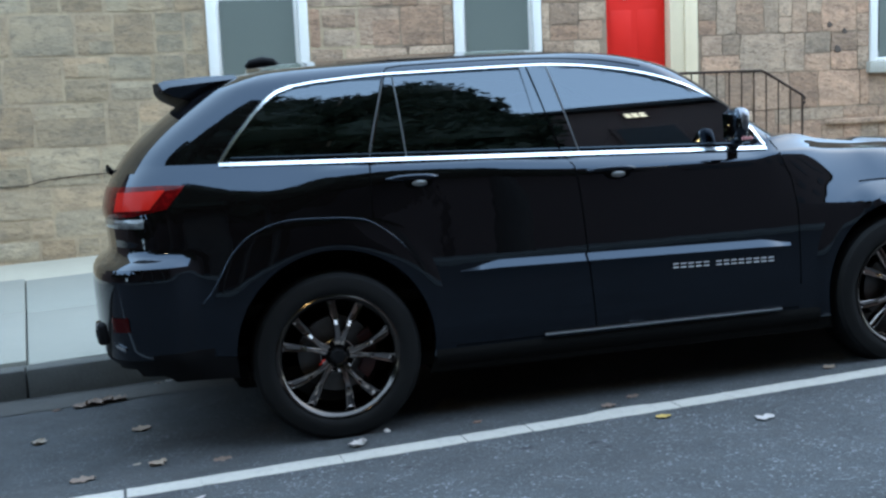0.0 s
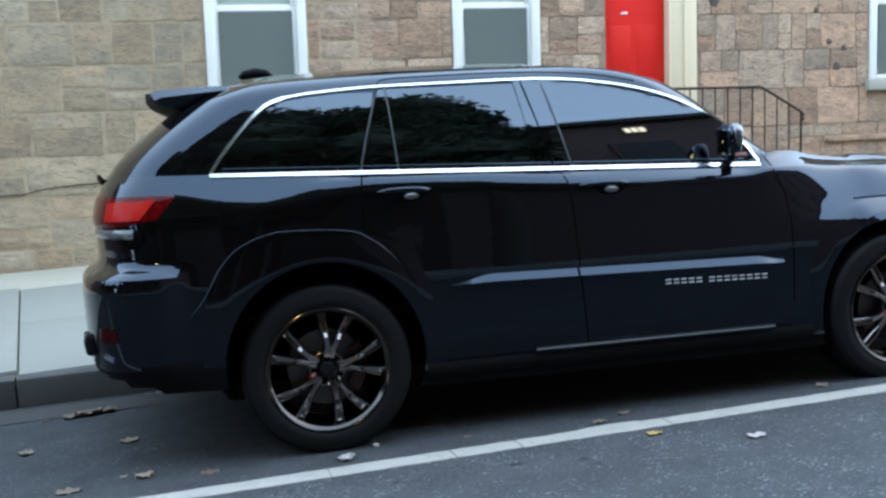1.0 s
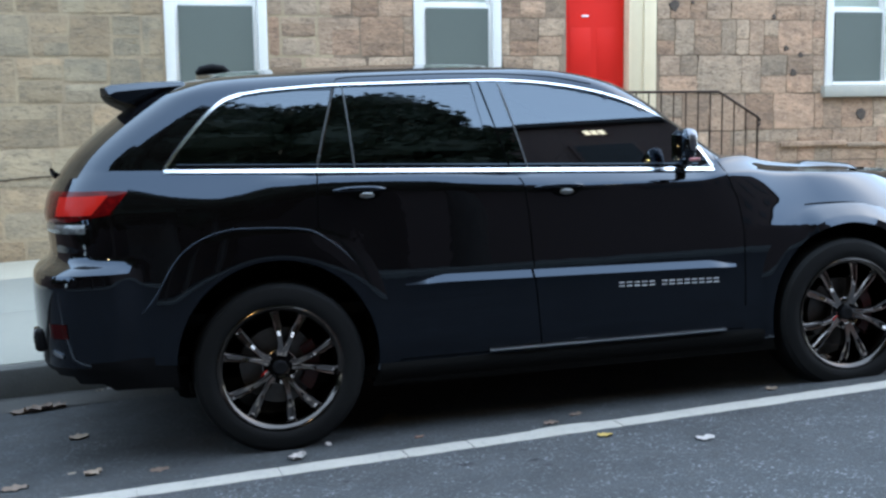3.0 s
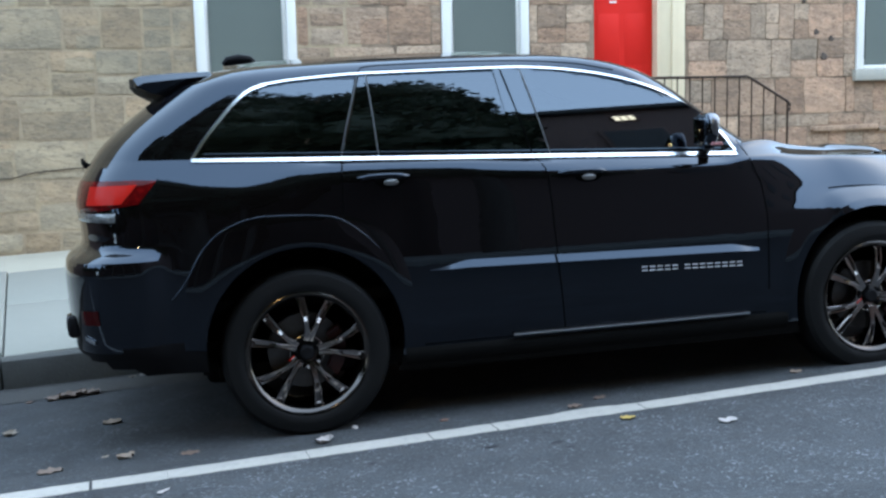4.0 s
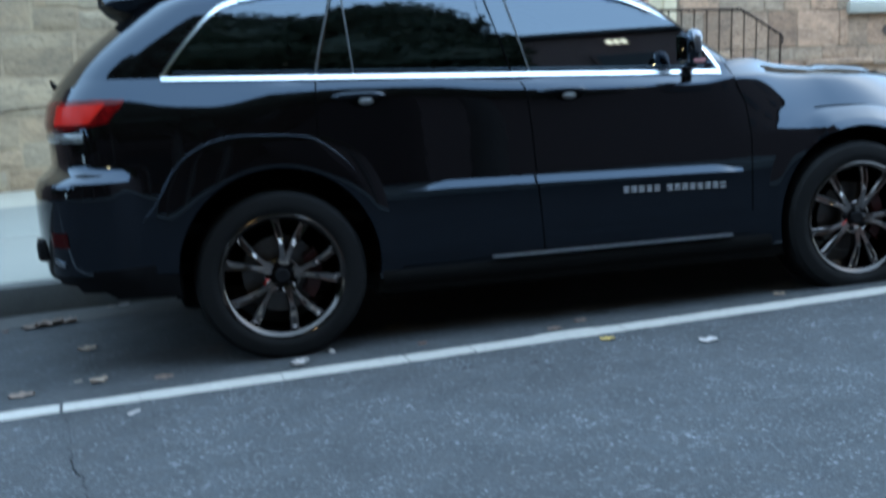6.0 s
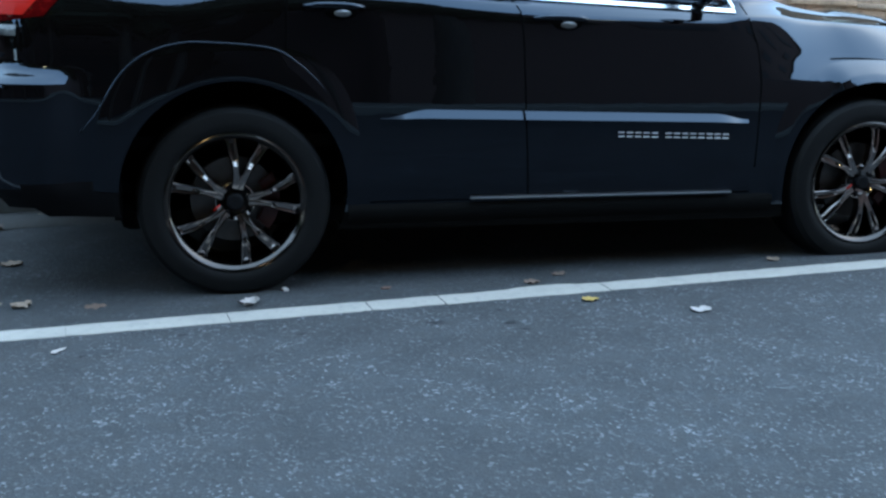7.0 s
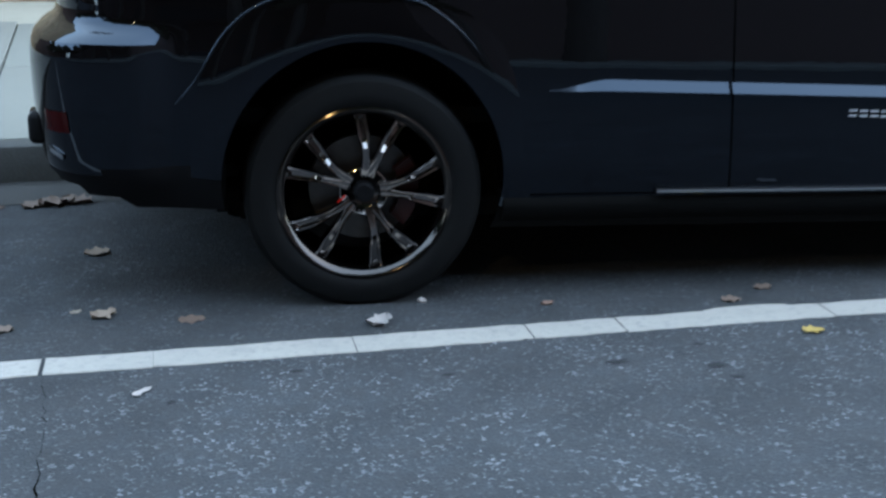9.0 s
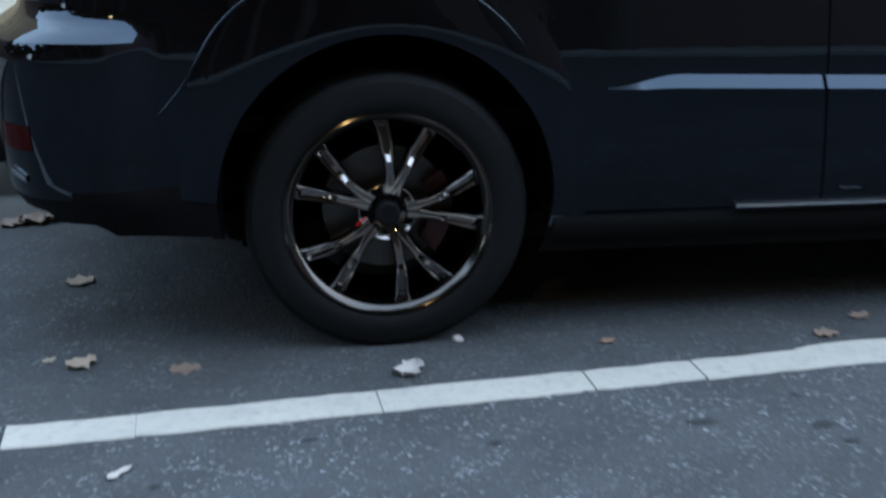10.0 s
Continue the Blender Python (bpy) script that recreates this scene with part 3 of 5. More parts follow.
def sash_window(index, x0, x1):
    """A white sash window with a stone sill, a pale shade behind the upper sash and a grey screen in the lower."""
    win = thing("window_%d" % index, Matrix(), "white sash window with pale shade and grey screen", "window", kind="structure")
    z0, z1, zm = 1.655, 3.66, 2.65
    y = WALL_Y
    part("window_frame", boxed(x0, x0 + 0.105, y - 0.03, y + 0.16, z0 + 0.002, z1, bevel=0.008), WHITE, win)
    part("window_frame", boxed(x1 - 0.105, x1, y - 0.03, y + 0.16, z0 + 0.002, z1, bevel=0.008), WHITE, win)
    part("window_frame", boxed(x0 + 0.106, x1 - 0.106, y - 0.03, y + 0.16, z1 - 0.12, z1, bevel=0.008), WHITE, win)
    part("window_frame", boxed(x0 + 0.106, x1 - 0.106, y - 0.028, y + 0.16, z0 + 0.002, z0 + 0.05, bevel=0.008), WHITE, win)
    for name, a, b, yy in (("lower_sash", z0 + 0.05, zm, y + 0.03), ("upper_sash", zm - 0.01, z1 - 0.12, y + 0.075)):
        s = bmesh.new()
        i0, i1 = x0 + 0.107, x1 - 0.107
        box(s, i0, i0 + 0.048, yy, yy + 0.04, a, b, bevel=0.006)
        box(s, i1 - 0.048, i1, yy, yy + 0.04, a, b, bevel=0.006)
        box(s, i0 + 0.048, i1 - 0.048, yy + 0.001, yy + 0.039, a, a + (0.085 if name == "lower_sash" else 0.045), bevel=0.006)
        box(s, i0 + 0.048, i1 - 0.048, yy + 0.001, yy + 0.039, b - 0.045, b, bevel=0.006)
        sash = part(name, s, WHITE, win)
        pane = part("pane", boxed(i0 + 0.05, i1 - 0.05, yy + 0.018, yy + 0.023, a + 0.04, b - 0.04), HOUSE_GLASS, sash, smooth=False)
        pane.visible_shadow = False
    part("screen", boxed(x0 + 0.152, x1 - 0.152, y + 0.012, y + 0.016, z0 + 0.052, zm - 0.042), SCREEN, win, "grey mesh screen", smooth=False)
    part("shade", boxed(x0 + 0.107, x1 - 0.107, y + 0.120, y + 0.124, zm - 0.06, z1 - 0.1), BLIND, win, "pale roller shade", smooth=False)
    part("window_sill", boxed(x0 - 0.05, x1 + 0.05, y - 0.09, y + 0.14, z0 - 0.145, z0, bevel=0.012), SILL, win, "grey stone sill")
    # near-black board paints the darkness of the unlit room
    part("dark_room_board", boxed(x0, x1, y + 0.30, y + 0.33, z0, z1), DARK, win, smooth=False)


sash_window(1, 0.135, 1.25)
sash_window(2, 2.955, 4.03)
sash_window(3, 8.565, 9.61)

# the red door, its cream frame, and the steps with an iron rail
door = thing("door_1", Matrix(), "closed bright red panelled front door with brass knob", "door", kind="structure")
leaf = part("door_leaf", boxed(4.88, 5.70, WALL_Y + 0.10, WALL_Y + 0.145, 0.68, 3.45, bevel=0.006), RED_DOOR, door)
for x0, x1, z0, z1 in ((4.97, 5.25, 0.84, 1.42), (5.33, 5.61, 0.84, 1.42), (4.97, 5.25, 1.78, 2.40), (5.33, 5.61, 1.78, 2.40), (4.97, 5.61, 2.74, 3.30)):
    part("door_panel", boxed(x0, x1, WALL_Y + 0.0972, WALL_Y + 0.10, z0, z1, bevel=0.002), RED_DOOR, door)
part("number_plate", boxed(5.125, 5.215, WALL_Y + 0.088, WALL_Y + 0.0995, 2.527, 2.550, bevel=0.002), WHITE, door, "small pale plate")
k = part("door_knob", lathe([(0.0, -0.07), (0.022, -0.068), (0.034, -0.05), (0.03, -0.03), (0.014, -0.02), (0.014, 0.0)], 20), BRASS, door, "brass door knob")
k.location = (5.60, WALL_Y + 0.10, 1.62)
part("door_frame", boxed(5.705, 6.09, WALL_Y - 0.02, WALL_Y + 0.18, 0.66, 3.50, bevel=0.01), CREAM, door, "cream painted door post")
part("door_bead", boxed(5.70, 5.73, WALL_Y - 0.04, WALL_Y - 0.018, 0.66, 3.50, bevel=0.008), CREAM, door)
part("door_bead", boxed(5.90, 5.94, WALL_Y - 0.045, WALL_Y - 0.018, 0.66, 3.50, bevel=0.008), CREAM, door)
# near-black board stands for the unlit lobby
part("dark_lobby_board", boxed(4.88, 6.08, WALL_Y + 0.19, WALL_Y + 0.2, 0.66, 3.5), DARK, door, smooth=False)
steps = thing("door_steps", Matrix(), "grey concrete steps up to the red door", "steps", kind="structure")
part("landing", boxed(4.5, 6.62, 5.95, WALL_Y + 0.1, 0.0, 0.66, bevel=0.012), CONCRETE, steps)
for i in range(3):
    part("tread", boxed(6.622 + 0.28 * i, 6.90 + 0.28 * i, 6.05, WALL_Y - 0.04, 0.0, 0.54 - 0.12 * i, bevel=0.012), CONCRETE, steps)
rail = thing("iron_railing", Matrix(), "thin rusty black iron handrail with upright bars beside the steps", "railing")
Y_RAIL = 6.3
path = [(4.70, Y_RAIL, 1.612), (5.6, Y_RAIL, 1.605), (6.555, Y_RAIL, 1.598), (6.61, Y_RAIL, 1.575), (7.115, Y_RAIL, 1.285), (7.148, Y_RAIL, 1.245), (7.146, Y_RAIL, 1.20), (7.117, Y_RAIL, 1.17)]
part("handrail", tube(path, 0.016, 8), IRON, rail)
for i in range(15):
    x = 4.80 + 0.1652 * i
    top = 1.595 if x < 6.58 else 1.595 - 0.575 * (x - 6.58)
    base = 0.66 if x < 6.62 else 0.54 - 0.12 * int((x - 6.622) / 0.28)
    part("baluster", tube([(x, Y_RAIL, base), (x, Y_RAIL, top)], 0.0085 if i not in (0, 14) else 0.014, 6), IRON, rail)
part("bottom_rail", tube([(4.80, Y_RAIL, 0.76), (6.56, Y_RAIL, 0.76)], 0.011, 6), IRON, rail)

# the far side of the street: houses and trees that close the place behind the camera, some added only to block low sky
house = thing("row_house", STREET, "dark red brick row house with flat roof across the street", "house")
part("wall", boxed(2.3, 60, -22, -12.5, -0.5, 10.35), BRICK, house, smooth=False)
part("roof", boxed(2.15, 60.2, -22.2, -12.25, 10.35, 10.62, bevel=0.03), ROOF, house)
attic = part("window", boxed(6.78, 7.28, -12.499, -12.45, 9.66, 10.08, bevel=0.01), BRICK, house)
for i in range(3):
    part("pane", boxed(6.83 + 0.14 * i, 6.93 + 0.14 * i, -12.455, -12.44, 9.72, 10.02), LIT_PANE, attic, "small lit window pane", smooth=False)
for i in range(6):
    for j in (1, 2):
        x0, z0 = 6.4 + 3.4 * i, 1.0 + 3.2 * j
        w = part("window", boxed(x0 - 0.08, x0 + 1.18, -12.499, -12.43, z0 - 0.08, z0 + 1.68, bevel=0.01), BRICK, house)
        part("pane", boxed(x0, x0 + 1.1, -12.435, -12.415, z0, z0 + 1.6), ROOF, w, smooth=False)
# added row: keeps the horizon glow out of the car's reflections
added_house_2 = thing("row_house", STREET, "dark brick house row added behind the trees to block the horizon", "house")
part("wall", boxed(-31.5, 2.29, -28, -20.05, -0.5, 9.6), BRICK, added_house_2, smooth=False)
part("roof", boxed(-31.6, 2.12, -28.2, -19.7, 9.6, 10.0, bevel=0.03), ROOF, added_house_2)
for i in range(9):
    for j in range(2):
        x0, z0 = -28.0 + 3.4 * i, 1.0 + 3.0 * j
        w = part("window", boxed(x0 - 0.08, x0 + 1.18, -19.999, -19.93, z0 - 0.08, z0 + 1.68, bevel=0.01), BRICK, added_house_2)
        part("pane", boxed(x0, x0 + 1.1, -19.935, -19.915, z0, z0 + 1.6), ROOF, w, smooth=False)
# two more unseen rows, added to darken what the tail reflects
added_house_3 = thing("row_house", STREET, "unseen brick house row added down the street to block low sky", "house")
part("wall", boxed(-31.5, -7.2, 7.9, 16, -0.5, 9.0), BRICK, added_house_3, smooth=False)
part("roof", boxed(-31.6, -7.1, 7.6, 16.2, 9.0, 9.35, bevel=0.03), ROOF, added_house_3)
added_house_4 = thing("row_house", STREET, "unseen dark house row added to block low sky at the street end", "house")
part("wall", boxed(-50, -40.0, -20, 16, -3, 6.0), BRICK, added_house_4, smooth=False)
part("roof", boxed(-50.2, -39.8, -20, 16.2, 6.0, 6.4, bevel=0.03), ROOF, added_house_4)
far_walk = boxed(-60, 60, -12.45, -10.2, -0.1, 0.14, bevel=0.02)
solid("pavement_opposite", far_walk, CONCRETE, STREET, "pale concrete pavement across the street", "pavement", kind="structure")


def tree(x, y, height, seed, spread):
    """A broad street tree: tapered trunk, limbs and a crown of many small leaves with gaps."""
    r = random.Random(seed)
    root = thing("tree", STREET @ pose(x, y, 0), "tall leafy street tree with a broad dark crown", "tree", "trees across the street")
    trunk_h = height * 0.34
    b = tube([(0, 0, -0.2), (0.05, 0, trunk_h * 0.5), (0.1, 0.05, trunk_h), (0.15, 0.1, height * 0.7)], [0.30, 0.24, 0.20, 0.07], 9)
    tips = []
    for i in range(11):
        a = i * 2.4 + r.uniform(-0.4, 0.4)
        z0 = trunk_h * r.uniform(0.75, 1.7)
        reach = spread * height * r.uniform(0.20, 0.34)
        tip = (reach * math.cos(a), reach * math.sin(a), z0 + height * r.uniform(0.08, 0.30))
        tube([(0.08, 0.03, z0), (tip[0] * 0.5, tip[1] * 0.5, (z0 + tip[2]) / 2 + 0.2), tip], [0.11, 0.07, 0.025], 6, b)
        tips.append(Vector(tip))
        tips.append(Vector(tip) * 0.6 + Vector((0, 0, 0.45 * z0)))
    part("trunk", b, BARK, root)
    tips += [Vector((r.uniform(-0.16, 0.16) * height * spread, r.uniform(-0.16, 0.16) * height * spread, height * r.uniform(0.75, 0.98))) for _ in range(9)]
    vs, fs = [], []
    for tip in tips:
        size = height * r.uniform(0.075, 0.125)
        for _ in range(900):
            d = Vector((r.gauss(0, 1), r.gauss(0, 1), r.gauss(0, 0.75)))
            c = tip + d.normalized() * size * r.random() ** 0.40
            u = Vector((r.gauss(0, 1), r.gauss(0, 1), r.gauss(0, 1))).normalized()
            v = u.orthogonal().normalized()
            s = r.uniform(0.09, 0.17)
            k = len(vs)
            vs += [c - u * s, c + v * s * 0.6, c + u * s, c - v * s * 0.6]
            fs.append((k, k + 1, k + 2, k + 3))
        core = bmesh.new()
        bmesh.ops.create_icosphere(core, subdivisions=2, radius=1)
        k = len(vs)
        vs += [tip + q.co * size * 0.72 * (1 + 0.45 * noise.noise(q.co * 2.2 + tip)) for q in core.verts]
        fs += [tuple(k + q.index for q in f.verts) for f in core.faces]
        core.free()
    me = bpy.data.meshes.new("crown")
    me.from_pydata([tuple(p) for p in vs], [], fs)
    me.materials.append(FOLIAGE)
    ob = new("crown", me)
    ob.parent = root
    return root


# trees at x -15 and beyond are unseen, added to darken tail-corner reflections
for x, y, h, s, spread in ((-24, -13.0, 8.5, 8, 0.9), (-16, -12.8, 8.0, 1, 1.0), (-15, 2.6, 7.5, 9, 0.8), (-11, -13.2, 15.5, 2, 0.7), (-6.8, -12.8, 16.0, 3, 0.62), (-4.2, -12.7, 16.6, 6, 0.48), (-1.9, -12.9, 17.0, 4, 0.52), (0.6, -13.0, 17.0, 5, 0.44), (3.0, -11.5, 13.4, 7, 0.30), (-36, -11.5, 15.5, 21, 0.9), (-37, -7.0, 14.5, 22, 0.9), (-36, -2.5, 15, 23, 0.9), (-37, 2.5, 14, 24, 0.9), (-30, -14.0, 14, 25, 0.9)):
    tree(x, y, h, s, spread)


lamp_post = thing("street_lamp", STREET @ pose(-3.6, -10.45, 0.14), "grey steel street lamp, lit warm at dusk", "street lamp")
part("post", tube([(0, 0, 0), (0, 0, 0.4), (0, 0, 6.6), (0, 0.25, 7.0), (0, 0.9, 7.15)], [0.09, 0.07, 0.05, 0.045, 0.04], 12), IRON, lamp_post)
part("lamp_head", boxed(-0.13, 0.13, 0.85, 1.45, 7.10, 7.22, bevel=0.03), IRON, lamp_post)
part("lamp_glass", boxed(-0.10, 0.10, 0.95, 1.38, 7.06, 7.105, bevel=0.015), LAMP_GLOW, lamp_post, "warm glowing lamp glass")


# ---- the black sport utility car ----
BELT = lambda x: 1.239 - 0.046 * x
CROWN = spline((-2.0, 0.0), (2.0, 0.0), (2.10, 0.004), (2.25, 0.048), (2.40, 0.060), (2.57, 0.035), (2.88, 0.012), (3.25, -0.004), (3.40, -0.030), (3.9, -0.045))
lean = spline((0.0, 0.0), (0.70, 0.016), (0.95, 0.016), (1.10, 0.012), (1.16, 0.028), (1.239, 0.046), (1.40, 0.036), (1.60, 0.008), (1.68, 0.0), (1.80, 0.0))
low_w = spline((0.22, 0.922), (0.30, 0.947), (0.36, 0.959), (0.46, 0.969), (0.60, 0.974), (0.75, 0.973), (0.90, 0.968), (1.00, 0.963), (1.06, 0.957), (1.10, 0.950), (1.135, 0.937), (1.239, 0.882))
low_r = spline((0.22, -0.80), (0.30, -0.98), (0.36, -1.045), (0.46, -1.075), (0.60, -1.087), (0.72, -1.089), (0.79, -1.086), (0.825, -1.072), (0.865, -1.018), (0.90, -1.002), (1.05, -1.008), (1.15, -0.988), (1.239, -0.930))
low_f = spline((0.22, 3.55), (0.32, 3.72), (0.45, 3.79), (0.70, 3.80), (0.95, 3.74), (1.05, 3.66), (1.13, 3.56), (1.239, 3.40))
top_w = spline((1.239, 0.882), (1.33, 0.856), (1.45, 0.812), (1.56, 0.764), (1.62, 0.730), (1.66, 0.688), (1.685, 0.630), (1.70, 0.54))
top_r = spline((1.239, -0.930), (1.30, -0.885), (1.39, -0.800), (1.54, -0.625), (1.62, -0.515), (1.66, -0.45), (1.685, -0.38), (1.70, -0.25))
top_f = spline((1.239, 2.50), (1.30, 2.39), (1.38, 2.26), (1.486, 2.09), (1.546, 1.98), (1.612, 1.83), (1.655, 1.69), (1.685, 1.48), (1.70, 1.25))


def outline(w, xr, xf, crx, cfx, nr, ns, nf, er, ef):
    """Plan of one level, from the middle of the tail round the right side to the middle of the nose."""
    pts = []
    for i in range(nr):
        a = (i / nr) * math.pi / 2
        pts.append((xr + crx * (1 - math.cos(a) ** (2 / er)), -w * math.sin(a) ** (2 / er)))
    a0, a1 = xr + crx, xf - cfx
    for i in range(ns + 1):
        x = a0 + (a1 - a0) * i / ns
        pts.append((x, -w))
    for i in range(1, nf + 1):
        a = math.pi / 2 * (1 - i / nf)
        pts.append((xf - cfx * (1 - math.cos(a) ** (2 / ef)), -w * math.sin(a) ** (2 / ef) if a > 1e-6 else 0.0))
    return pts


def shaped(x, y, level):
    """Local swellings of the sides: bumper shelf, front wing, tapering ends."""
    s = -1 if y < 0 else 1
    y = abs(y)
    y += 0.065 * step(-0.56, -0.72, x) * step(0.885, 0.815, level) * step(0.3, 0.45, level) * step(0.5, 0.9, y)
    y += 0.030 * step(0.55, -0.35, x) * step(0.24, 0.42, level) * (1 - min(max(level - 0.94, 0), 0.299) / 0.299) * step(0.5, 0.9, y)
    y += 0.008 * math.exp(-((x + 0.33) / 0.2) ** 2) * step(1.20, 1.10, level) * step(0.5, 0.9, y)
    y -= 0.032 * step(-0.42, -0.66, x) * step(0.78, 0.34, level) * step(0.5, 0.9, y)
    y -= 0.020 * step(2.2, 3.1, x) * step(0.3, 0.9, y)
    y -= 0.20 * step(2.10, 2.80, x) * (min(max(level - 0.87, 0), 0.37) / 0.37) ** 0.85 * step(0.3, 0.85, y)
    return s * y


shoulder = spline((-1.1, 0.0), (-0.40, 0.0), (-0.22, 0.0), (-0.10, 0.006), (0.05, 0.028), (0.30, 0.040), (0.75, 0.040), (1.07, 0.024), (1.52, 0.004), (2.0, 0.002), (2.3, 0.0), (3.9, 0.0))


def ring_low(level):
    o = outline(low_w(level), low_r(level), low_f(level), 0.36, 0.85, 12, 150, 16, 3.2, 2.8 - 0.5 * step(0.60, 0.90, level))
    return [(x, shaped(x, y, level), level - lean(level) * x + CROWN(x) * step(3.62, 3.30, x) * max(0, level - 0.98) / 0.259 + shoulder(x) * step(0.98, 1.10, level) * step(1.235, 1.15, level)) for x, y in o]


def ring_top(level, shrink=1.0):
    o = outline(top_w(level) * shrink, top_r(level), top_f(level), 0.34, 0.30, 12, 110, 16, 3.0, 3.0)
    out = []
    for x, y in o:
        z = level - lean(level) * x - 0.016 * step(1.58, 1.69, level) * ((x - 0.62) / 0.95) ** 2
        out.append((x, y, z))
    return out


LOW = [0.22, 0.26, 0.30, 0.34, 0.38] + [0.38 + 0.022 * i for i in range(1, 19)] + [0.792 + 0.0149 * i for i in range(31)]
TOP = [1.239, 1.26, 1.285, 1.31, 1.335, 1.36, 1.385, 1.41, 1.435, 1.46, 1.485, 1.51, 1.535, 1.56, 1.58, 1.60, 1.62, 1.64, 1.66, 1.672, 1.684, 1.692, 1.70]
low_rings, top_rings = [ring_low(l) for l in LOW], [ring_top(l) for l in TOP]
probe = grid_mesh(low_rings)
grid_mesh(top_rings, bm=probe)
from mathutils.bvhtree import BVHTree
SHELL = BVHTree.FromBMesh(probe)
probe.free()


def side(x, z, off=0.0):
    """The point of the right flank at x, z, off metres proud of it."""
    hit = SHELL.ray_cast(Vector((x, -3, z)), Vector((0, 1, 0)))
    y = hit[0].y if hit[0] else -0.9
    return (x, y - off, z)


def corner(turn, z, off=0.0):
    """The point of the right rear corner in the direction turn (degrees from -y towards the tail) at height z."""
    d = Vector((-math.sin(radians(turn)), -math.cos(radians(turn)), 0))
    start = Vector((-0.35, -0.35, z))
    hit = SHELL.ray_cast(start, d)
    p = (hit[0] if hit[0] else start + d * 0.6) + d * off
    return tuple(p)


def skirted(rows, depth=0.012):
    """A sheet with its rim turned inwards, so that it has thickness."""
    b = grid_mesh(rows)
    rim_edges = [e for e in b.edges if e.is_boundary]
    res = bmesh.ops.extrude_edge_only(b, edges=rim_edges)
    for v in res["geom"]:
        if isinstance(v, bmesh.types.BMVert):
            v.co.y += depth if v.co.y < 0 else -depth
    return b


def band(lo, hi, x0, x1, nx, nz, off, depth=0.012):
    """A sheet on the flank between two curves of x."""
    rows = []
    for j in range(nz + 1):
        t = j / nz
        row = []
        for i in range(nx + 1):
            x = x0 + (x1 - x0) * i / nx
            o = off(i / nx, t) if callable(off) else off
            row.append(side(x, lo(x) + (hi(x) - lo(x)) * t, o))
        rows.append(row)
    return skirted(rows, depth)


def ribbon(points, width, off, depth=0.01, along=1):
    """A strip of even width on the flank along (x, z) points."""
    p = [Vector((a, 0, b)) for a, b in points]
    rows = [[], [], [], []]
    for i, q in enumerate(p):
        d = (p[min(i + 1, len(p) - 1)] - p[max(i - 1, 0)]).normalized()
        n = Vector((-d.z, 0, d.x))
        for k, (s, o) in enumerate(((-1, 0.3), (-0.75, 1), (0.75, 1), (1, 0.3))):
            r = q + n * width * 0.5 * s
            rows[k].append(side(r.x, r.z, off * o))
    return skirted(rows, depth)


def resample(points, n):
    p = [Vector(q) for q in points]
    lens = np.concatenate([[0], np.cumsum([(b - a).length for a, b in zip(p, p[1:])])])
    fx, fz = spline(*zip(lens, [q.x for q in p])), spline(*zip(lens, [q.y for q in p]))
    return [(fx(s), fz(s)) for s in np.linspace(0, lens[-1], n)]


def mirrored(me):
    """The same mesh for the other side of the car."""
    b = bmesh.new()
    b.from_mesh(me)
    for v in b.verts:
        v.co.y = -v.co.y
    bmesh.ops.reverse_faces(b, faces=b.faces)
    m = bpy.data.meshes.new(me.name)
    b.to_mesh(m)
    b.free()
    m.materials.append(me.materials[0])
    return m


suv = thing("sport_utility_car", CAR, "glossy black sport utility car parked at the kerb", "car")


def both(name, b, mat, parent=None, label="", angle=40):
    ob = part(name, b, mat, parent or suv, label, angle=angle)
    other = new(name, mirrored(ob.data))
    other.parent = parent or suv
    tagged(other, label)
    return ob, other


# window line
TOPLINE = [(-0.451, 1.262), (-0.395, 1.338), (-0.314, 1.432), (-0.226, 1.522), (-0.162, 1.566), (-0.09, 1.589), (0.03, 1.604), (0.39, 1.620), (0.764, 1.620), (1.085, 1.618), (1.271, 1.606), (1.474, 1.578), (1.652, 1.538), (1.801, 1.487), (1.952, 1.413), (2.058, 1.340), (2.13, 1.255), (2.192, 1.150)]
top_of = spline(*[(a, b) for a, b in TOPLINE])
R_AXLE, F_AXLE, HUB_Z = 0.0, 2.905, 0.346
ARCHES = [(R_AXLE, 0.385, 0.455, 0.455), (F_AXLE, 0.385, 0.440, 0.445)]
gap_rear = spline((0.30, 0.44), (0.60, 0.40), (0.80, 0.30), (0.95, 0.205), (1.127, 0.209), (1.232, 0.225), (1.60, 0.338))
gap_mid = spline((0.30, 1.245), (0.69, 1.217), (1.108, 1.189), (1.194, 1.143), (1.585, 1.048))
gap_front = spline((0.30, 2.31), (0.80, 2.315), (0.979, 2.298), (1.03, 2.275), (1.201, 2.221))


def in_arch(x, z, grow=0.0):
    return any(((x - c) / (a + grow)) ** 2 + ((z - h) / (b + grow)) ** 2 < 1 for c, h, a, b in ARCHES)


def push_out(co):
    for c, h, a, b in ARCHES:
        r = math.hypot((co.x - c) / a, (co.z - h) / b)
        if 0.2 < r < 1:
            co.x, co.z = c + (co.x - c) / r, h + (co.z - h) / r


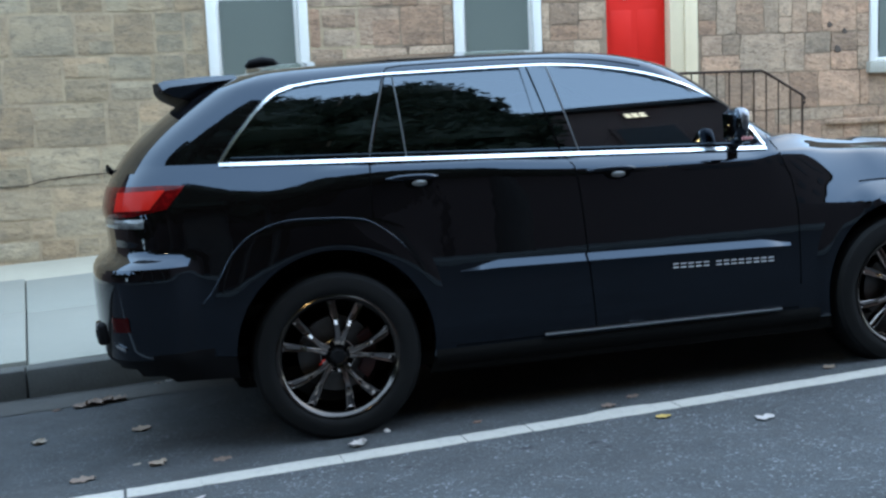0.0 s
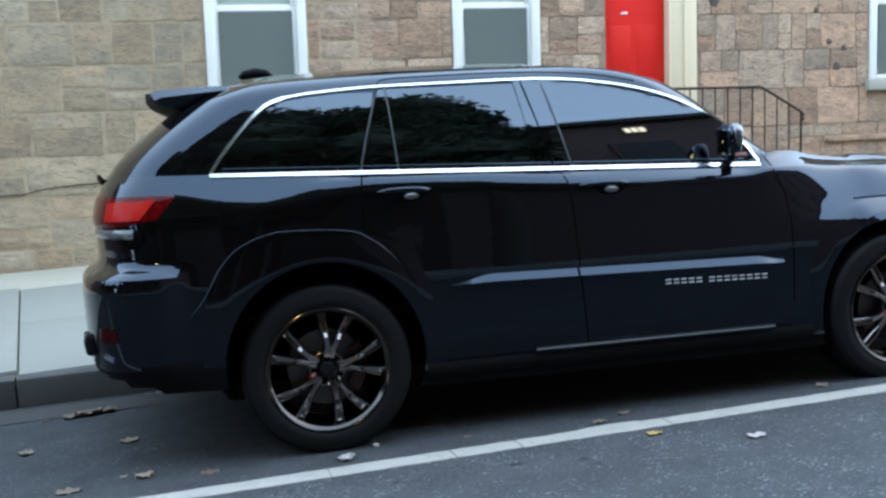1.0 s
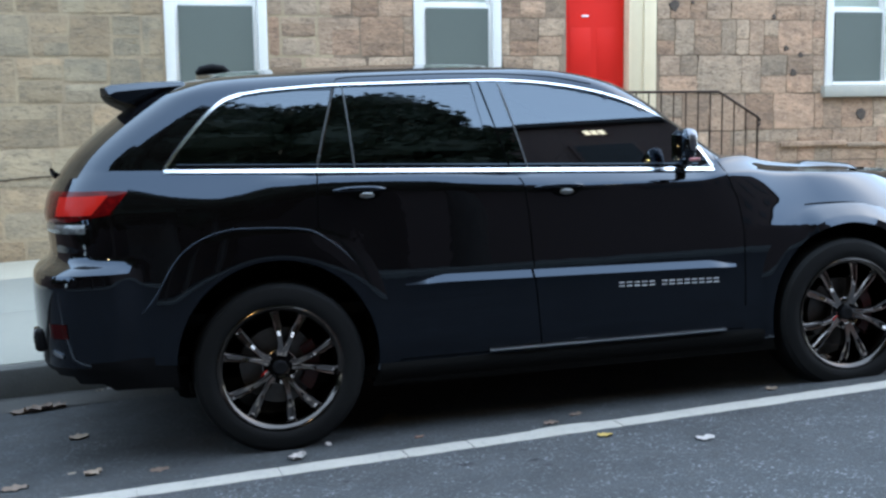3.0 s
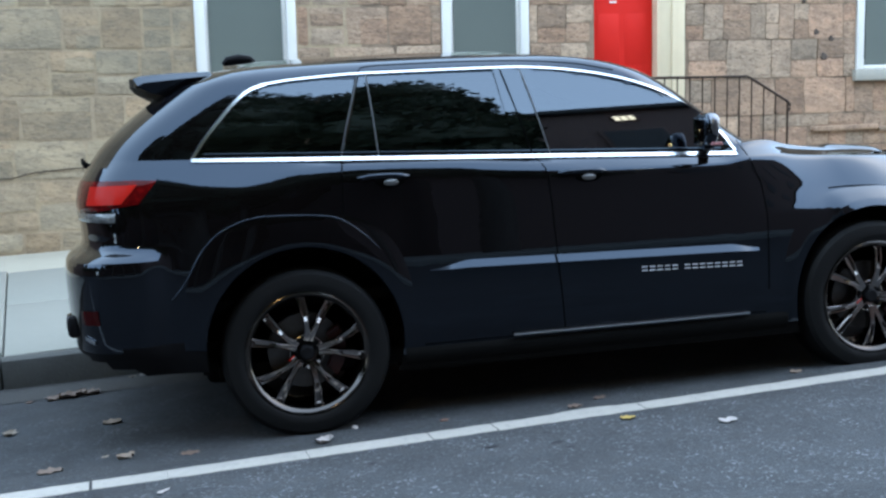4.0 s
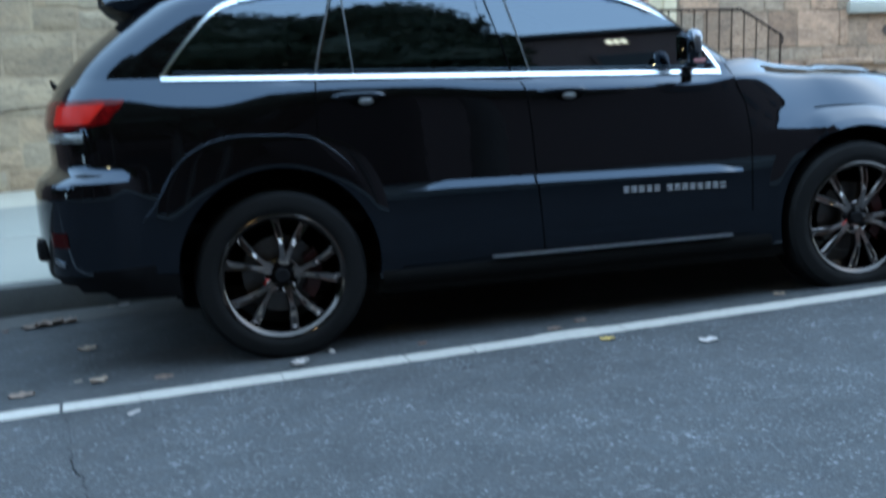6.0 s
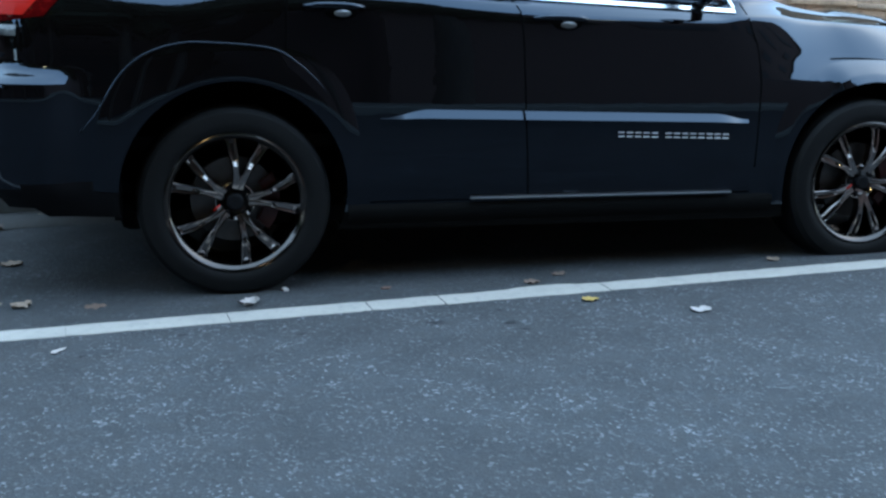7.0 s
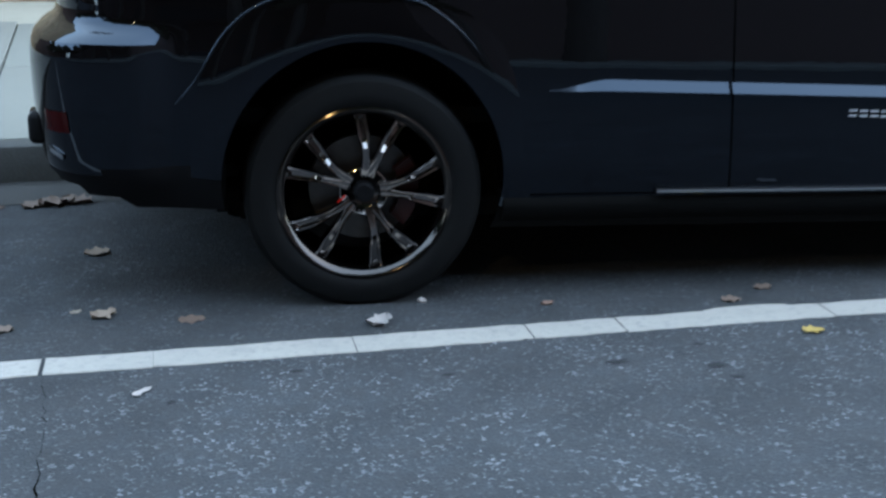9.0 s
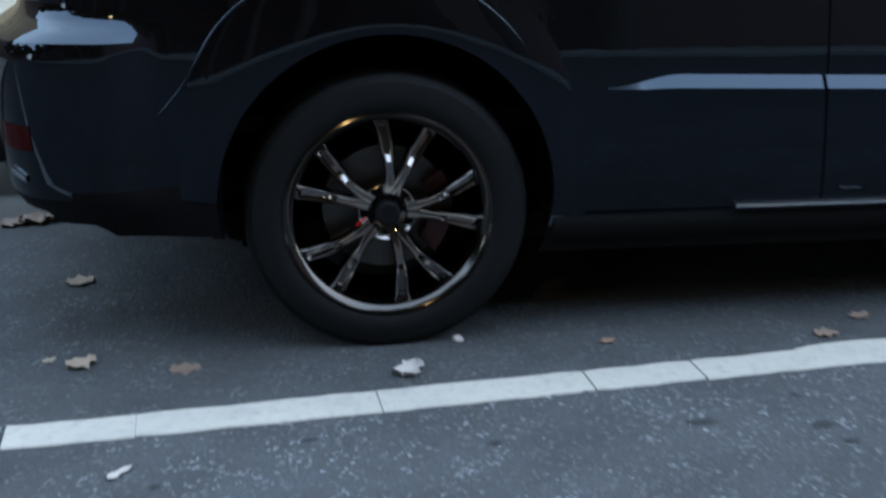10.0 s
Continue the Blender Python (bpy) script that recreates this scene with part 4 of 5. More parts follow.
# the shell, split into panels; openings for wheels and windows
low_faces = {}
for j in range(len(low_rings) - 1):
    for i in range(len(low_rings[0]) - 1):
        quad = [low_rings[j][i], low_rings[j][i + 1], low_rings[j + 1][i + 1], low_rings[j + 1][i]]
        cx, cz = sum(q[0] for q in quad) / 4, sum(q[2] for q in quad) / 4
        cy = sum(q[1] for q in quad) / 4
        if cy < -0.7 and all(in_arch(q[0], q[2]) for q in quad):
            continue
        if cx < -0.30 and cz < 0.315 + 0.36 * max(0, -0.72 - cx):
            continue
        if cz < 0.30 and cy < -0.5 or -0.5 < cx < 3.3 and cz < 0.30:
            key = "sill"
        elif cx < -0.40 and cz < 0.83:
            key = "rear_bumper" if cz > 0.445 else "rear_valance"
        elif cy > -0.80 and cx < -0.6:
            key = "tailgate"
        elif cx < gap_rear(cz):
            key = "quarter_panel"
        elif cx < gap_mid(cz):
            key = "rear_door"
        elif cx < gap_front(cz):
            key = "front_door"
        elif cz > 0.80 and cx < 3.45:
            key = "front_wing"
        else:
            key = "front_bumper" if cx > 3.1 or cz < 0.3 else "front_wing"
        low_faces.setdefault(key, []).append(quad)


def panel(quads):
    b = bmesh.new()
    seen = {}
    for q in quads:
        vs = []
        for p in q:
            key = tuple(round(c, 5) for c in p)
            if key not in seen:
                seen[key] = b.verts.new(p)
                if p[1] < -0.7:
                    push_out(seen[key].co)
            if seen[key] not in vs:
                vs.append(seen[key])
        if len(vs) > 2:
            try:
                b.faces.new(vs)
            except ValueError:
                pass
    return b


for key, quads in low_faces.items():
    whole = key in ("tailgate", "rear_bumper", "front_bumper")
    b = panel(quads)
    mat = DARK if key == "sill" else BLACK_TRIM if key == "rear_valance" else BLACK_PAINT
    if whole:
        half = finish(b, key, mat)
        b = bmesh.new()
        b.from_mesh(half)
        b.from_mesh(mirrored(half))
        bmesh.ops.remove_doubles(b, verts=b.verts, dist=1e-4)
        part(key, b, mat, suv)
    else:
        both(key, b, mat)

top_faces = {}
for j in range(len(top_rings) - 1):
    for i in range(len(top_rings[0]) - 1):
        quad = [top_rings[j][i], top_rings[j][i + 1], top_rings[j + 1][i + 1], top_rings[j + 1][i]]
        cx, cy, cz = (sum(q[k] for q in quad) / 4 for k in range(3))
        if cy < -0.55 and -0.45 < cx < 2.15 and BELT(cx) + 0.012 < cz < top_of(cx) - 0.012:
            continue
        if i < 8 and 1.26 < cz < 1.62:
            key = "rear_glass"
        elif i > 12 + 110 + 4 and 1.27 < cz < 1.66:
            key = "windscreen"
        else:
            key = "roof_frame"
        top_faces.setdefault(key, []).append(quad)
for key, quads in top_faces.items():
    b = panel(quads)
    half = finish(b, key, BLACK_PAINT)
    b = bmesh.new()
    b.from_mesh(half)
    b.from_mesh(mirrored(half))
    bmesh.ops.remove_doubles(b, verts=b.verts, dist=1e-4)
    if key == "roof_frame":
        last = top_rings[-1]
        n = len(last)
        rows = []
        for t in (0, 0.15, 0.4, 0.7, 1.0):
            rows.append([(p[0], p[1] * (1 - t), p[2] + 0.048 * (1 - (1 - t) ** 2)) for p in last])
        grid_mesh(rows, bm=b)
        grid_mesh([[(q[0], -q[1], q[2]) for q in r] for r in rows], bm=b)
        bmesh.ops.remove_doubles(b, verts=b.verts, dist=1e-4)
        part("roof", b, BLACK_PAINT, suv)
    else:
        part(key, b, CAR_GLASS if key == "windscreen" else GLOSS_TRIM, suv)

# bonnet: a crowned lid between the wings, with a raised scoop
edge = [p for p in low_rings[-1] if p[0] > 2.1]
rows = []
for t in (0, 0.04, 0.08, 0.13, 0.2, 0.3, 0.45, 0.7, 1.0):
    rows.append([(p[0], p[1] * (1 - t), p[2] + 0.010 * (1 - (1 - t) ** 3) * step(3.5, 2.9, p[0]) + 0.008 * t) for p in edge])
b = grid_mesh(rows)
grid_mesh([[(q[0], -q[1], q[2]) for q in r] for r in rows], bm=b)
bmesh.ops.remove_doubles(b, verts=b.verts, dist=1e-4)
bonnet = part("bonnet", b, BLACK_PAINT, suv)
edge_y = spline(*sorted({round(p[0], 4): p[1] for p in edge if p[1] < -0.3}.items()))


def bonnet_z(x, y):
    t = 1 - abs(y) / abs(edge_y(x))
    return BELT(x) + CROWN(x) + 0.010 * (1 - (1 - t) ** 3) * step(3.5, 2.9, x) + 0.008 * t


rows = []
for s in np.linspace(0, 1, 13):
    x = 2.86 + 0.45 * s
    rows.append([(x, y, bonnet_z(x, y) - 0.003 + 0.026 * step(0, 0.30, s) * (1 - 0.55 * step(0.85, 1.0, s)) * max(0, 1 - abs((y + 0.36) / 0.13) ** 5) - 0.05 * max(0, y + 0.44)) for y in np.linspace(-0.49, -0.23, 15)])
both("bonnet_scoop", grid_mesh(rows), BLACK_PAINT, bonnet)
both("bonnet_vent", boxed(3.29, 3.34, -0.46, -0.26, bonnet_z(3.31, -0.36) - 0.004, bonnet_z(3.31, -0.36) + 0.008, bevel=0.004), GAP, bonnet)

# window panes, pillars and bright surround
belt_up = lambda x: BELT(x) + 0.004
top_dn = lambda x: top_of(x) - 0.004


def pane(name, x_lo0, x_lo1, x_hi0, x_hi1, mat, off, label=""):
    """A pane between two leaning edges; its upper edge follows the roof line."""
    rows = []
    for t in np.linspace(0, 1, 13):
        row = []
        for s in np.linspace(0, 1, 25):
            x = (x_lo0 + (x_lo1 - x_lo0) * s) * (1 - t) + (x_hi0 + (x_hi1 - x_hi0) * s) * t
            z = belt_up(x) + (top_dn(x) - belt_up(x)) * t
            row.append(side(x, z, off))
        rows.append(row)
    # an even bow from belt to roof
    pts = np.array([p for row in rows for p in row])
    form = lambda q: np.stack([np.ones(len(q)), q[:, 0], q[:, 2], q[:, 2] ** 2], axis=1)
    fit = np.linalg.lstsq(form(pts), pts[:, 1], rcond=None)[0]
    pts[:, 1] = form(pts) @ fit
    rows = [[tuple(float(c) for c in pts[i * 25 + j]) for j in range(25)] for i in range(13)]
    a, o = both(name, skirted(rows, 0.006), mat, label=label)
    if mat is CAR_GLASS:
        a.visible_shadow = o.visible_shadow = False
    return a


pane("quarter_glass", -0.444, 0.212, -0.444, 0.335, CAR_GLASS, -0.003)
pane("rear_door_glass", 0.232, 1.062, 0.352, 1.005, CAR_GLASS, -0.004)
pane("pillar_cover", 1.062, 1.232, 1.005, 1.13, PILLAR_GLOSS, 0.001, "gloss black pillar cover")
pane("front_door_glass", 1.232, 2.165, 1.13, 2.165, CAR_GLASS, -0.004)
both("glass_divider", ribbon(resample([(0.398, 1.226), (0.383, 1.610)], 10), 0.007, 0.003), EDGE_GREY)
both("glass_divider", ribbon(resample([(1.232, 1.19), (1.165, 1.50), (1.14, 1.605)], 10), 0.008, 0.003), EDGE_GREY)
both("glass_divider", ribbon([(gap_rear(z), z) for z in np.linspace(1.236, 1.60, 20)], 0.006, 0.002), EDGE_GREY)
both("glass_seal", ribbon(resample([(x, BELT(x) + 0.016) for x in np.linspace(-0.40, 2.12, 12)], 60), 0.022, 0.002), GLOSS_TRIM)
both("glass_seal", ribbon(resample([(a, b - 0.010) for a, b in TOPLINE[4:16]], 60), 0.010, 0.002), GLOSS_TRIM)
both("bright_moulding", ribbon(resample([(x, BELT(x) - 0.003) for x in np.linspace(-0.455, 2.19, 20)], 90), 0.020, 0.009), CHROME, label="bright chrome window moulding")
both("bright_moulding", ribbon(resample(TOPLINE[:6], 30), 0.018, 0.008), CHROME, label="bright chrome window moulding")
both("bright_moulding", ribbon(resample(TOPLINE[5:16], 90), 0.0095, 0.008), CHROME, label="bright chrome window moulding")
both("bright_moulding", ribbon(resample(TOPLINE[15:], 16), 0.016, 0.008), CHROME, label="bright chrome window moulding")

# shut lines
for f, z0, z1 in ((gap_rear, 0.93, 1.234), (gap_mid, 0.33, 1.235), (gap_front, 0.45, 1.20)):
    both("shut_line", ribbon([(f(z), z) for z in np.linspace(z0, z1, 40)], 0.007, 0.0015, 0.003), GAP)
both("shut_line", ribbon([(gap_mid(z) if z < 1.2 else 1.143 + (1.19 - z) * 0.243, z) for z in np.linspace(1.2, 1.62, 20)], 0.008, 0.004, 0.003), GAP)
both("shut_line", ribbon(resample([(0.338, 1.60), (0.36, 1.645), (0.46, 1.655), (0.80, 1.657), (1.10, 1.650), (1.40, 1.625), (1.62, 1.58)], 50), 0.006, 0.0012, 0.003), GAP)
both("shut_line", ribbon([(x, 0.335) for x in np.linspace(0.55, 2.30, 40)], 0.007, 0.0015, 0.003), GAP)

# wheel arch flares
def flare(name, cx, top, half_b, half_f, inner, start, end, power, profile):
    rows = [[] for _ in range(8)]
    for a in np.linspace(start, end, 70):
        ca, sa = math.cos(radians(a)), math.sin(radians(a))
        k = (abs(ca) ** power + abs(sa) ** power) ** (-1 / power)
        half = half_f if ca > 0 else half_b
        xo, zo = cx + half * k * ca, 0.385 + (top - 0.385) * k * sa
        xi, zi = cx + inner[0] * ca, 0.385 + inner[1] * sa
        for m, (t, o) in enumerate(profile):
            x, z = xo + (xi - xo) * t, max(zo + (zi - zo) * t, 0.27)
            o *= 1.0 if cx < 1 else 0.22 + 0.78 * (step(0.86, 0.96, sa) if ca < 0 else step(0.72, 0.90, sa))
            rows[m].append(side(x, z, o * (0.35 + 0.65 * max(0, sa)) if m < 2 else o))
        p = side(xi, max(zi, 0.27), 0.0)
        rows[6].append((p[0], p[1] + 0.012, p[2]))
        rows[7].append((p[0], p[1] + 0.09, p[2]))
    return both(name, grid_mesh(rows), BLACK_PAINT, label="glossy black wheel arch flare", angle=25)


flare("wheel_arch_flare", R_AXLE, 0.985, 0.550, 0.515, (0.452, 0.450), -4, 177, 3.0, ((0, -0.001), (0.05, 0.001), (0.20, 0.0035), (0.5, 0.006), (0.86, 0.0065), (0.97, 0.005)))
flare("wheel_arch_flare", F_AXLE, 0.925, 0.515, 0.470, (0.437, 0.440), -14, 200, 2.7, ((0, -0.001), (0.06, 0.006), (0.30, 0.018), (0.58, 0.030), (0.68, 0.032), (0.97, 0.029)))
both("flare_edge", tube([side(x, z, 0.0015) for x, z in resample([(-0.585, 0.648), (-0.53, 0.71), (-0.43, 0.866), (-0.345, 0.938), (-0.24, 0.977), (-0.16, 0.988), (0.0, 0.982), (0.15, 0.965), (0.24, 0.918), (0.36, 0.80), (0.43, 0.66)], 70)], 0.0045, 10), BLACK_PAINT)
both("shut_line", ribbon(resample([(2.70, 0.927), (2.80, 0.929), (2.92, 0.926), (3.10, 0.902), (3.19, 0.858)], 24), 0.006, 0.0025, 0.003), GAP)
for cx, h, a, bb in ARCHES:
    rows = [[(cx + (a + 0.01) * math.cos(t), y, h + (bb + 0.01) * math.sin(t)) for t in np.linspace(-0.15, math.pi + 0.15, 30)] for y in (-0.945, -0.80, -0.55)]
    b = grid_mesh(rows)
    ring = [b.verts.new((cx + (a + 0.01) * math.cos(t), -0.55, h + (bb + 0.01) * math.sin(t))) for t in np.linspace(-0.15, math.pi + 0.15, 30)]
    b.faces.new(ring)
    both("arch_liner", b, DARK)

# door mouldings, sill trim and lettering bars
mold_lo = lambda x: 0.686 - 0.0225 * (x - 0.6)
mold_mid = lambda x: mold_lo(x) + 0.038 * step(0.59, 0.80, x) * (1 - 0.6 * step(2.10, 2.26, x))


def moulding(x0, x1):
    rows = []
    for t, o in ((0, 0.001), (0.04, 0.016), (0.10, 0.022), (0.18, 0.023), (1.0, 0.001)):
        rows.append([side(x, mold_lo(x) - 0.004 + (mold_mid(x) + 0.004 - mold_lo(x)) * t, o * (0.25 + 0.75 * step(0.58, 0.70, x) * step(2.27, 2.16, x))) for x in np.linspace(x0, x1, 40)])
    return skirted(rows, 0.004)


both("door_moulding", moulding(0.592, 1.198), BLACK_PAINT, angle=20)
both("door_moulding", moulding(1.210, 2.262), BLACK_PAINT, angle=20)
both("sill_trim", ribbon([(x, 0.345 - 0.004 * (x - 0.9)) for x in np.linspace(0.98, 2.20, 50)], 0.012, 0.020), SATIN, label="satin silver sill trim")
both("sill_cladding", band(lambda x: 0.24, lambda x: 0.325, 0.46, 2.42, 50, 5, lambda s, t: 0.012 * math.sin(math.pi * t) ** 0.5), DARK)
x = 1.640
for i in range(13):
    w = 0.030
    if i == 5:
        x += 0.026
    z = 0.605 - 0.030 * (x - 1.640)
    b = bmesh.new()
    for zz in (-0.0105, 0.0065):
        p = side(x + w / 2, z + zz)
        box(b, x, x + w * 0.92, p[1] - 0.004, p[1] + 0.004, z + zz, z + zz + 0.0055)
    part("badge_bar", b, BADGE, suv, "chrome badge bar", smooth=False)
    x += w + 0.0095

# door handles
def oval(cx, cz, rx, rz, off, dome):
    rows = []
    for q in (1.0, 0.85, 0.5, 0.05):
        rows.append([side(cx + rx * q * math.cos(a), cz + rz * q * math.sin(a), off + dome * (1 - q * q)) for a in np.linspace(0, 2 * math.pi, 29)])
    return skirted(rows, 0.003)


for hx, hz in ((0.40, 1.118), (1.362, 1.082)):
    # flat near-black oval paints the shade inside the handle recess
    both("handle_cup", oval(hx + 0.03, hz - 0.008, 0.066, 0.029, 0.001, 0.0), GAP, suv)
    both("handle_pad", oval(hx + 0.035, hz - 0.014, 0.035, 0.013, 0.004, 0.005), PAD, suv, "satin handle inlay")
    bar = [side(hx - 0.118 + 0.240 * s, hz + 0.014 + 0.006 * math.sin(math.pi * s) - 0.004 * s, 0.004 + 0.028 * min(1, 7 * min(s, 1 - s)) ** 0.6) for s in np.linspace(0, 1, 21)]
    both("door_handle", tube(bar, [float(0.007 + 0.006 * min(1, 5 * min(s, 1 - s))) for s in np.linspace(0, 1, 21)], 10), BLACK_PAINT)

# mirrors: rounded housing, dark glass on its rear face, lamp strip on the outer end
def housing(cx, cy, cz, hx, hy, hz, power=3.0):
    rows = []
    for v in np.linspace(-math.pi / 2, math.pi / 2, 15):
        cv, sv = math.copysign(abs(math.cos(v)) ** (2 / power), math.cos(v)), math.copysign(abs(math.sin(v)) ** (2 / power), math.sin(v))
        row = []
        for u in np.linspace(0, 2 * math.pi, 25)[:-1]:
            cu, su = math.copysign(abs(math.cos(u)) ** (2 / power), math.cos(u)), math.copysign(abs(math.sin(u)) ** (2 / power), math.sin(u))
            row.append((cx + hx * cv * cu * (1 + 0.25 * sv * (cu > 0)), cy + hy * cv * su, cz + hz * sv))
        rows.append(row)
    return grid_mesh(rows, True)


mirror, mirror_2 = both("door_mirror", housing(1.972, -1.035, 1.252, 0.037, 0.085, 0.088), BLACK_PAINT, label="glossy black door mirror")
both("mirror_cap", housing(1.980, -1.038, 1.272, 0.033, 0.087, 0.068), MIRROR_CAP, mirror, "dark chrome mirror cap")
both("mirror_foot", tube([(2.045, -0.870, 1.176), (2.03, -0.945, 1.176), (2.0, -1.01, 1.182)], [0.026, 0.024, 0.022], 12), BLACK_TRIM)
both("mirror_lamp", boxed(1.958, 2.010, -1.130, -1.108, 1.184, 1.200, bevel=0.005), REFLECTOR_BRIGHT, label="red mirror turn lamp")
silvered = boxed(1.938, 1.945, -1.095, -0.975, 1.190, 1.316, bevel=0.003)
bmesh.ops.rotate(silvered, verts=silvered.verts, cent=(1.941, -1.035, 1.25), matrix=Matrix.Rotation(radians(5), 3, "Z"))
both("mirror_glass", silvered, MIRROR)

# tail lamps and rear corner
def corner_sheet(t0, t1, z0, z1, nt, nz, off, depth=0.01, slant=0.0):
    rows = []
    for v in np.linspace(0, 1, nz + 1):
        rows.append([corner(t0 + (t1 - t0) * s + slant * (1 - v) * (1 - s), z0(s) + (z1(s) - z0(s)) * v, off(s, v) if callable(off) else off) for s in np.linspace(0, 1, nt + 1)])
    return skirted(rows, depth)


rim_off = lambda s, v: 0.004 + 0.007 * min(1, 8 * min(s, 1 - s)) * min(1, 5 * min(v, 1 - v))
lamp_lo, lamp_hi = (lambda s: 1.082 - 0.024 * min(1, s / 0.22)), (lambda s: 1.184 + 0.012 * s - 0.006 * max(0, 0.12 - s) / 0.12)
lamp, lamp_2 = both("tail_lamp", corner_sheet(24, 83, lamp_lo, lamp_hi, 30, 8, rim_off, slant=5.0), RED_LENS, label="dark red tail lamp")
both("lamp_glow_bar", corner_sheet(30, 50, lambda s: 1.084, lambda s: 1.166, 16, 5, 0.0125, slant=4.0), RED_BRIGHT, lamp)
both("reversing_lamp", corner_sheet(36, 68, lambda s: 1.006 + 0.006 * s, lambda s: 1.046 + 0.004 * s, 16, 4, rim_off), CLEAR_LENS, label="clear reversing lamp")
both("bumper_reflector", corner_sheet(39, 46, lambda s: 0.566, lambda s: 0.630, 8, 4, 0.003), REFLECTOR, label="dark red bumper reflector")
both("exhaust_trim", corner_sheet(42, 46, lambda s: 0.478 + 0.02 * s, lambda s: 0.494 + 0.02 * s, 6, 3, lambda s, v: 0.008), SATIN)
both("exhaust_bezel", boxed(-1.056, -0.93, -0.82, -0.50, 0.490, 0.592, bevel=0.022, segments=3), BLACK_TRIM)
pipe = lathe([(0.045, 0.0), (0.050, -0.01), (0.053, 0.0), (0.053, 0.14), (0.045, 0.14), (0.045, 0.0)], 24)
for sgn in (-1, 1):
    b = pipe.copy()
    for v in b.verts:
        v.co = Vector((v.co.y - 1.058, 1.35 * v.co.x + sgn * 0.65, 0.8 * v.co.z + 0.542))
    part("exhaust_tip", b, RIM_LIP, suv, "dark chrome exhaust tip")
pipe.free()
def spoiler_section(y):
    e = abs(y) / 0.58
    back, z = -0.725 + 0.035 * e ** 3, 1.682 - 0.018 * e ** 2
    return [(-0.34, y, z + 0.004), (-0.50, y, z + 0.004), (back + 0.03, y, z - 0.004), (back, y, z - 0.016), (back + 0.002, y, z - 0.055), (back + 0.05, y, z - 0.082), (-0.50, y, z - 0.115), (-0.34, y, z - 0.08)]


ys = np.linspace(-0.58, 0.58, 29)
b = grid_mesh([spoiler_section(y)[3:] for y in ys])
spoiler = part("roof_spoiler", b, BLACK_TRIM, suv, angle=30)
part("spoiler_top", grid_mesh([spoiler_section(y)[:4] for y in ys]), BLACK_PAINT, spoiler, "glossy black spoiler top")
for sgn in (-1, 1):
    inner_row = spoiler_section(0.58 * sgn)
    rim_row = [(p[0] + 0.02, sgn * (0.58 + 0.045 * k), p[2] - 0.034 * k * (p[2] > 1.62)) for p, k in zip(inner_row, (0.6, 0.9, 1, 1, 0.8, 0.5, 0.3, 0.3))]
    b = grid_mesh([inner_row, rim_row])
    b.faces.new([b.verts.new(p) for p in rim_row])
    part("spoiler_end", b, BLACK_PAINT, spoiler, angle=20)
wiper = tube([(-0.955, 0.0, 1.235), (-0.985, -0.02, 1.265), (-0.97, -0.30, 1.285)], [0.018, 0.014, 0.008], 8)
part("rear_wiper", wiper, BLACK_TRIM, suv)
part("antenna_fin", tube([(-0.250, 0, 1.740), (-0.225, 0, 1.756), (-0.165, 0, 1.764), (-0.110, 0, 1.757), (-0.080, 0, 1.738)], [0.010, 0.022, 0.026, 0.022, 0.010], 12), BLACK_TRIM, suv)
both("roof_rail", tube([(-0.16, -0.60, 1.650), (-0.08, -0.612, 1.669), (0.40, -0.618, 1.684), (0.90, -0.615, 1.680), (1.25, -0.605, 1.662), (1.40, -0.595, 1.640)], 0.009, 8), BLACK_PAINT)

# front corner: head lamp, side lamp, bumper lip
def nose(turn, z, off=0.0):
    d = Vector((math.sin(radians(turn)), -math.cos(radians(turn)), 0))
    start = Vector((2.75, -0.30, z))
    hit = SHELL.ray_cast(start, d)
    return tuple((hit[0] if hit[0] else start + d * 0.6) + d * off)


def nose_sheet(t0, t1, z0, z1, nt, nz, off):
    return skirted([[nose(t0 + (t1 - t0) * s, z0 + (z1 - z0) * v, off) for s in np.linspace(0, 1, nt + 1)] for v in np.linspace(0, 1, nz + 1)])


both("head_lamp", nose_sheet(54, 74, 0.80, 0.955, 14, 5, 0.006), CLEAR_LENS, label="clear head lamp")
both("turn_lamp", nose_sheet(55, 58.5, 0.865, 0.945, 5, 6, 0.012), RED_BRIGHT, label="red-orange turn lamp")
both("side_marker", nose_sheet(44, 49, 0.70, 0.735, 4, 3, 0.010), AMBER, label="amber side marker lamp")
both("bumper_lip", nose_sheet(44, 85, 0.325, 0.345, 14, 2, 0.014), SATIN)
part("radiator_grille", boxed(3.715, 3.775, -0.36, 0.36, 0.72, 0.92, bevel=0.02), BLACK_TRIM, suv)
part("underbody", boxed(-0.40, 3.5, -0.84, 0.84, 0.24, 0.30), DARK, suv, smooth=False)
# added dark board, hides the lit road visible behind the rear wheel
part("wheel_gap_blocker", boxed(-0.475, -0.445, -0.88, 0.88, 0.275, 0.45), DARK, suv, smooth=False)
# added dark box that stands in for the shadow under the tail
part("underside_shade_box", boxed(-0.46, 0.44, -0.60, 0.60, 0.17, 0.33, bevel=0.04), DARK, suv)
part("rear_undertray", boxed(-0.90, -0.401, -0.78, 0.78, 0.37, 0.41), DARK, suv, smooth=False)
part("floor_tray", boxed(0.48, 2.38, -0.74, 0.74, 0.165, 0.241, bevel=0.02), DARK, suv)
part("cabin_floor", boxed(-0.8, 2.5, -0.80, 0.80, 0.55, 0.60), DARK, suv, smooth=False)
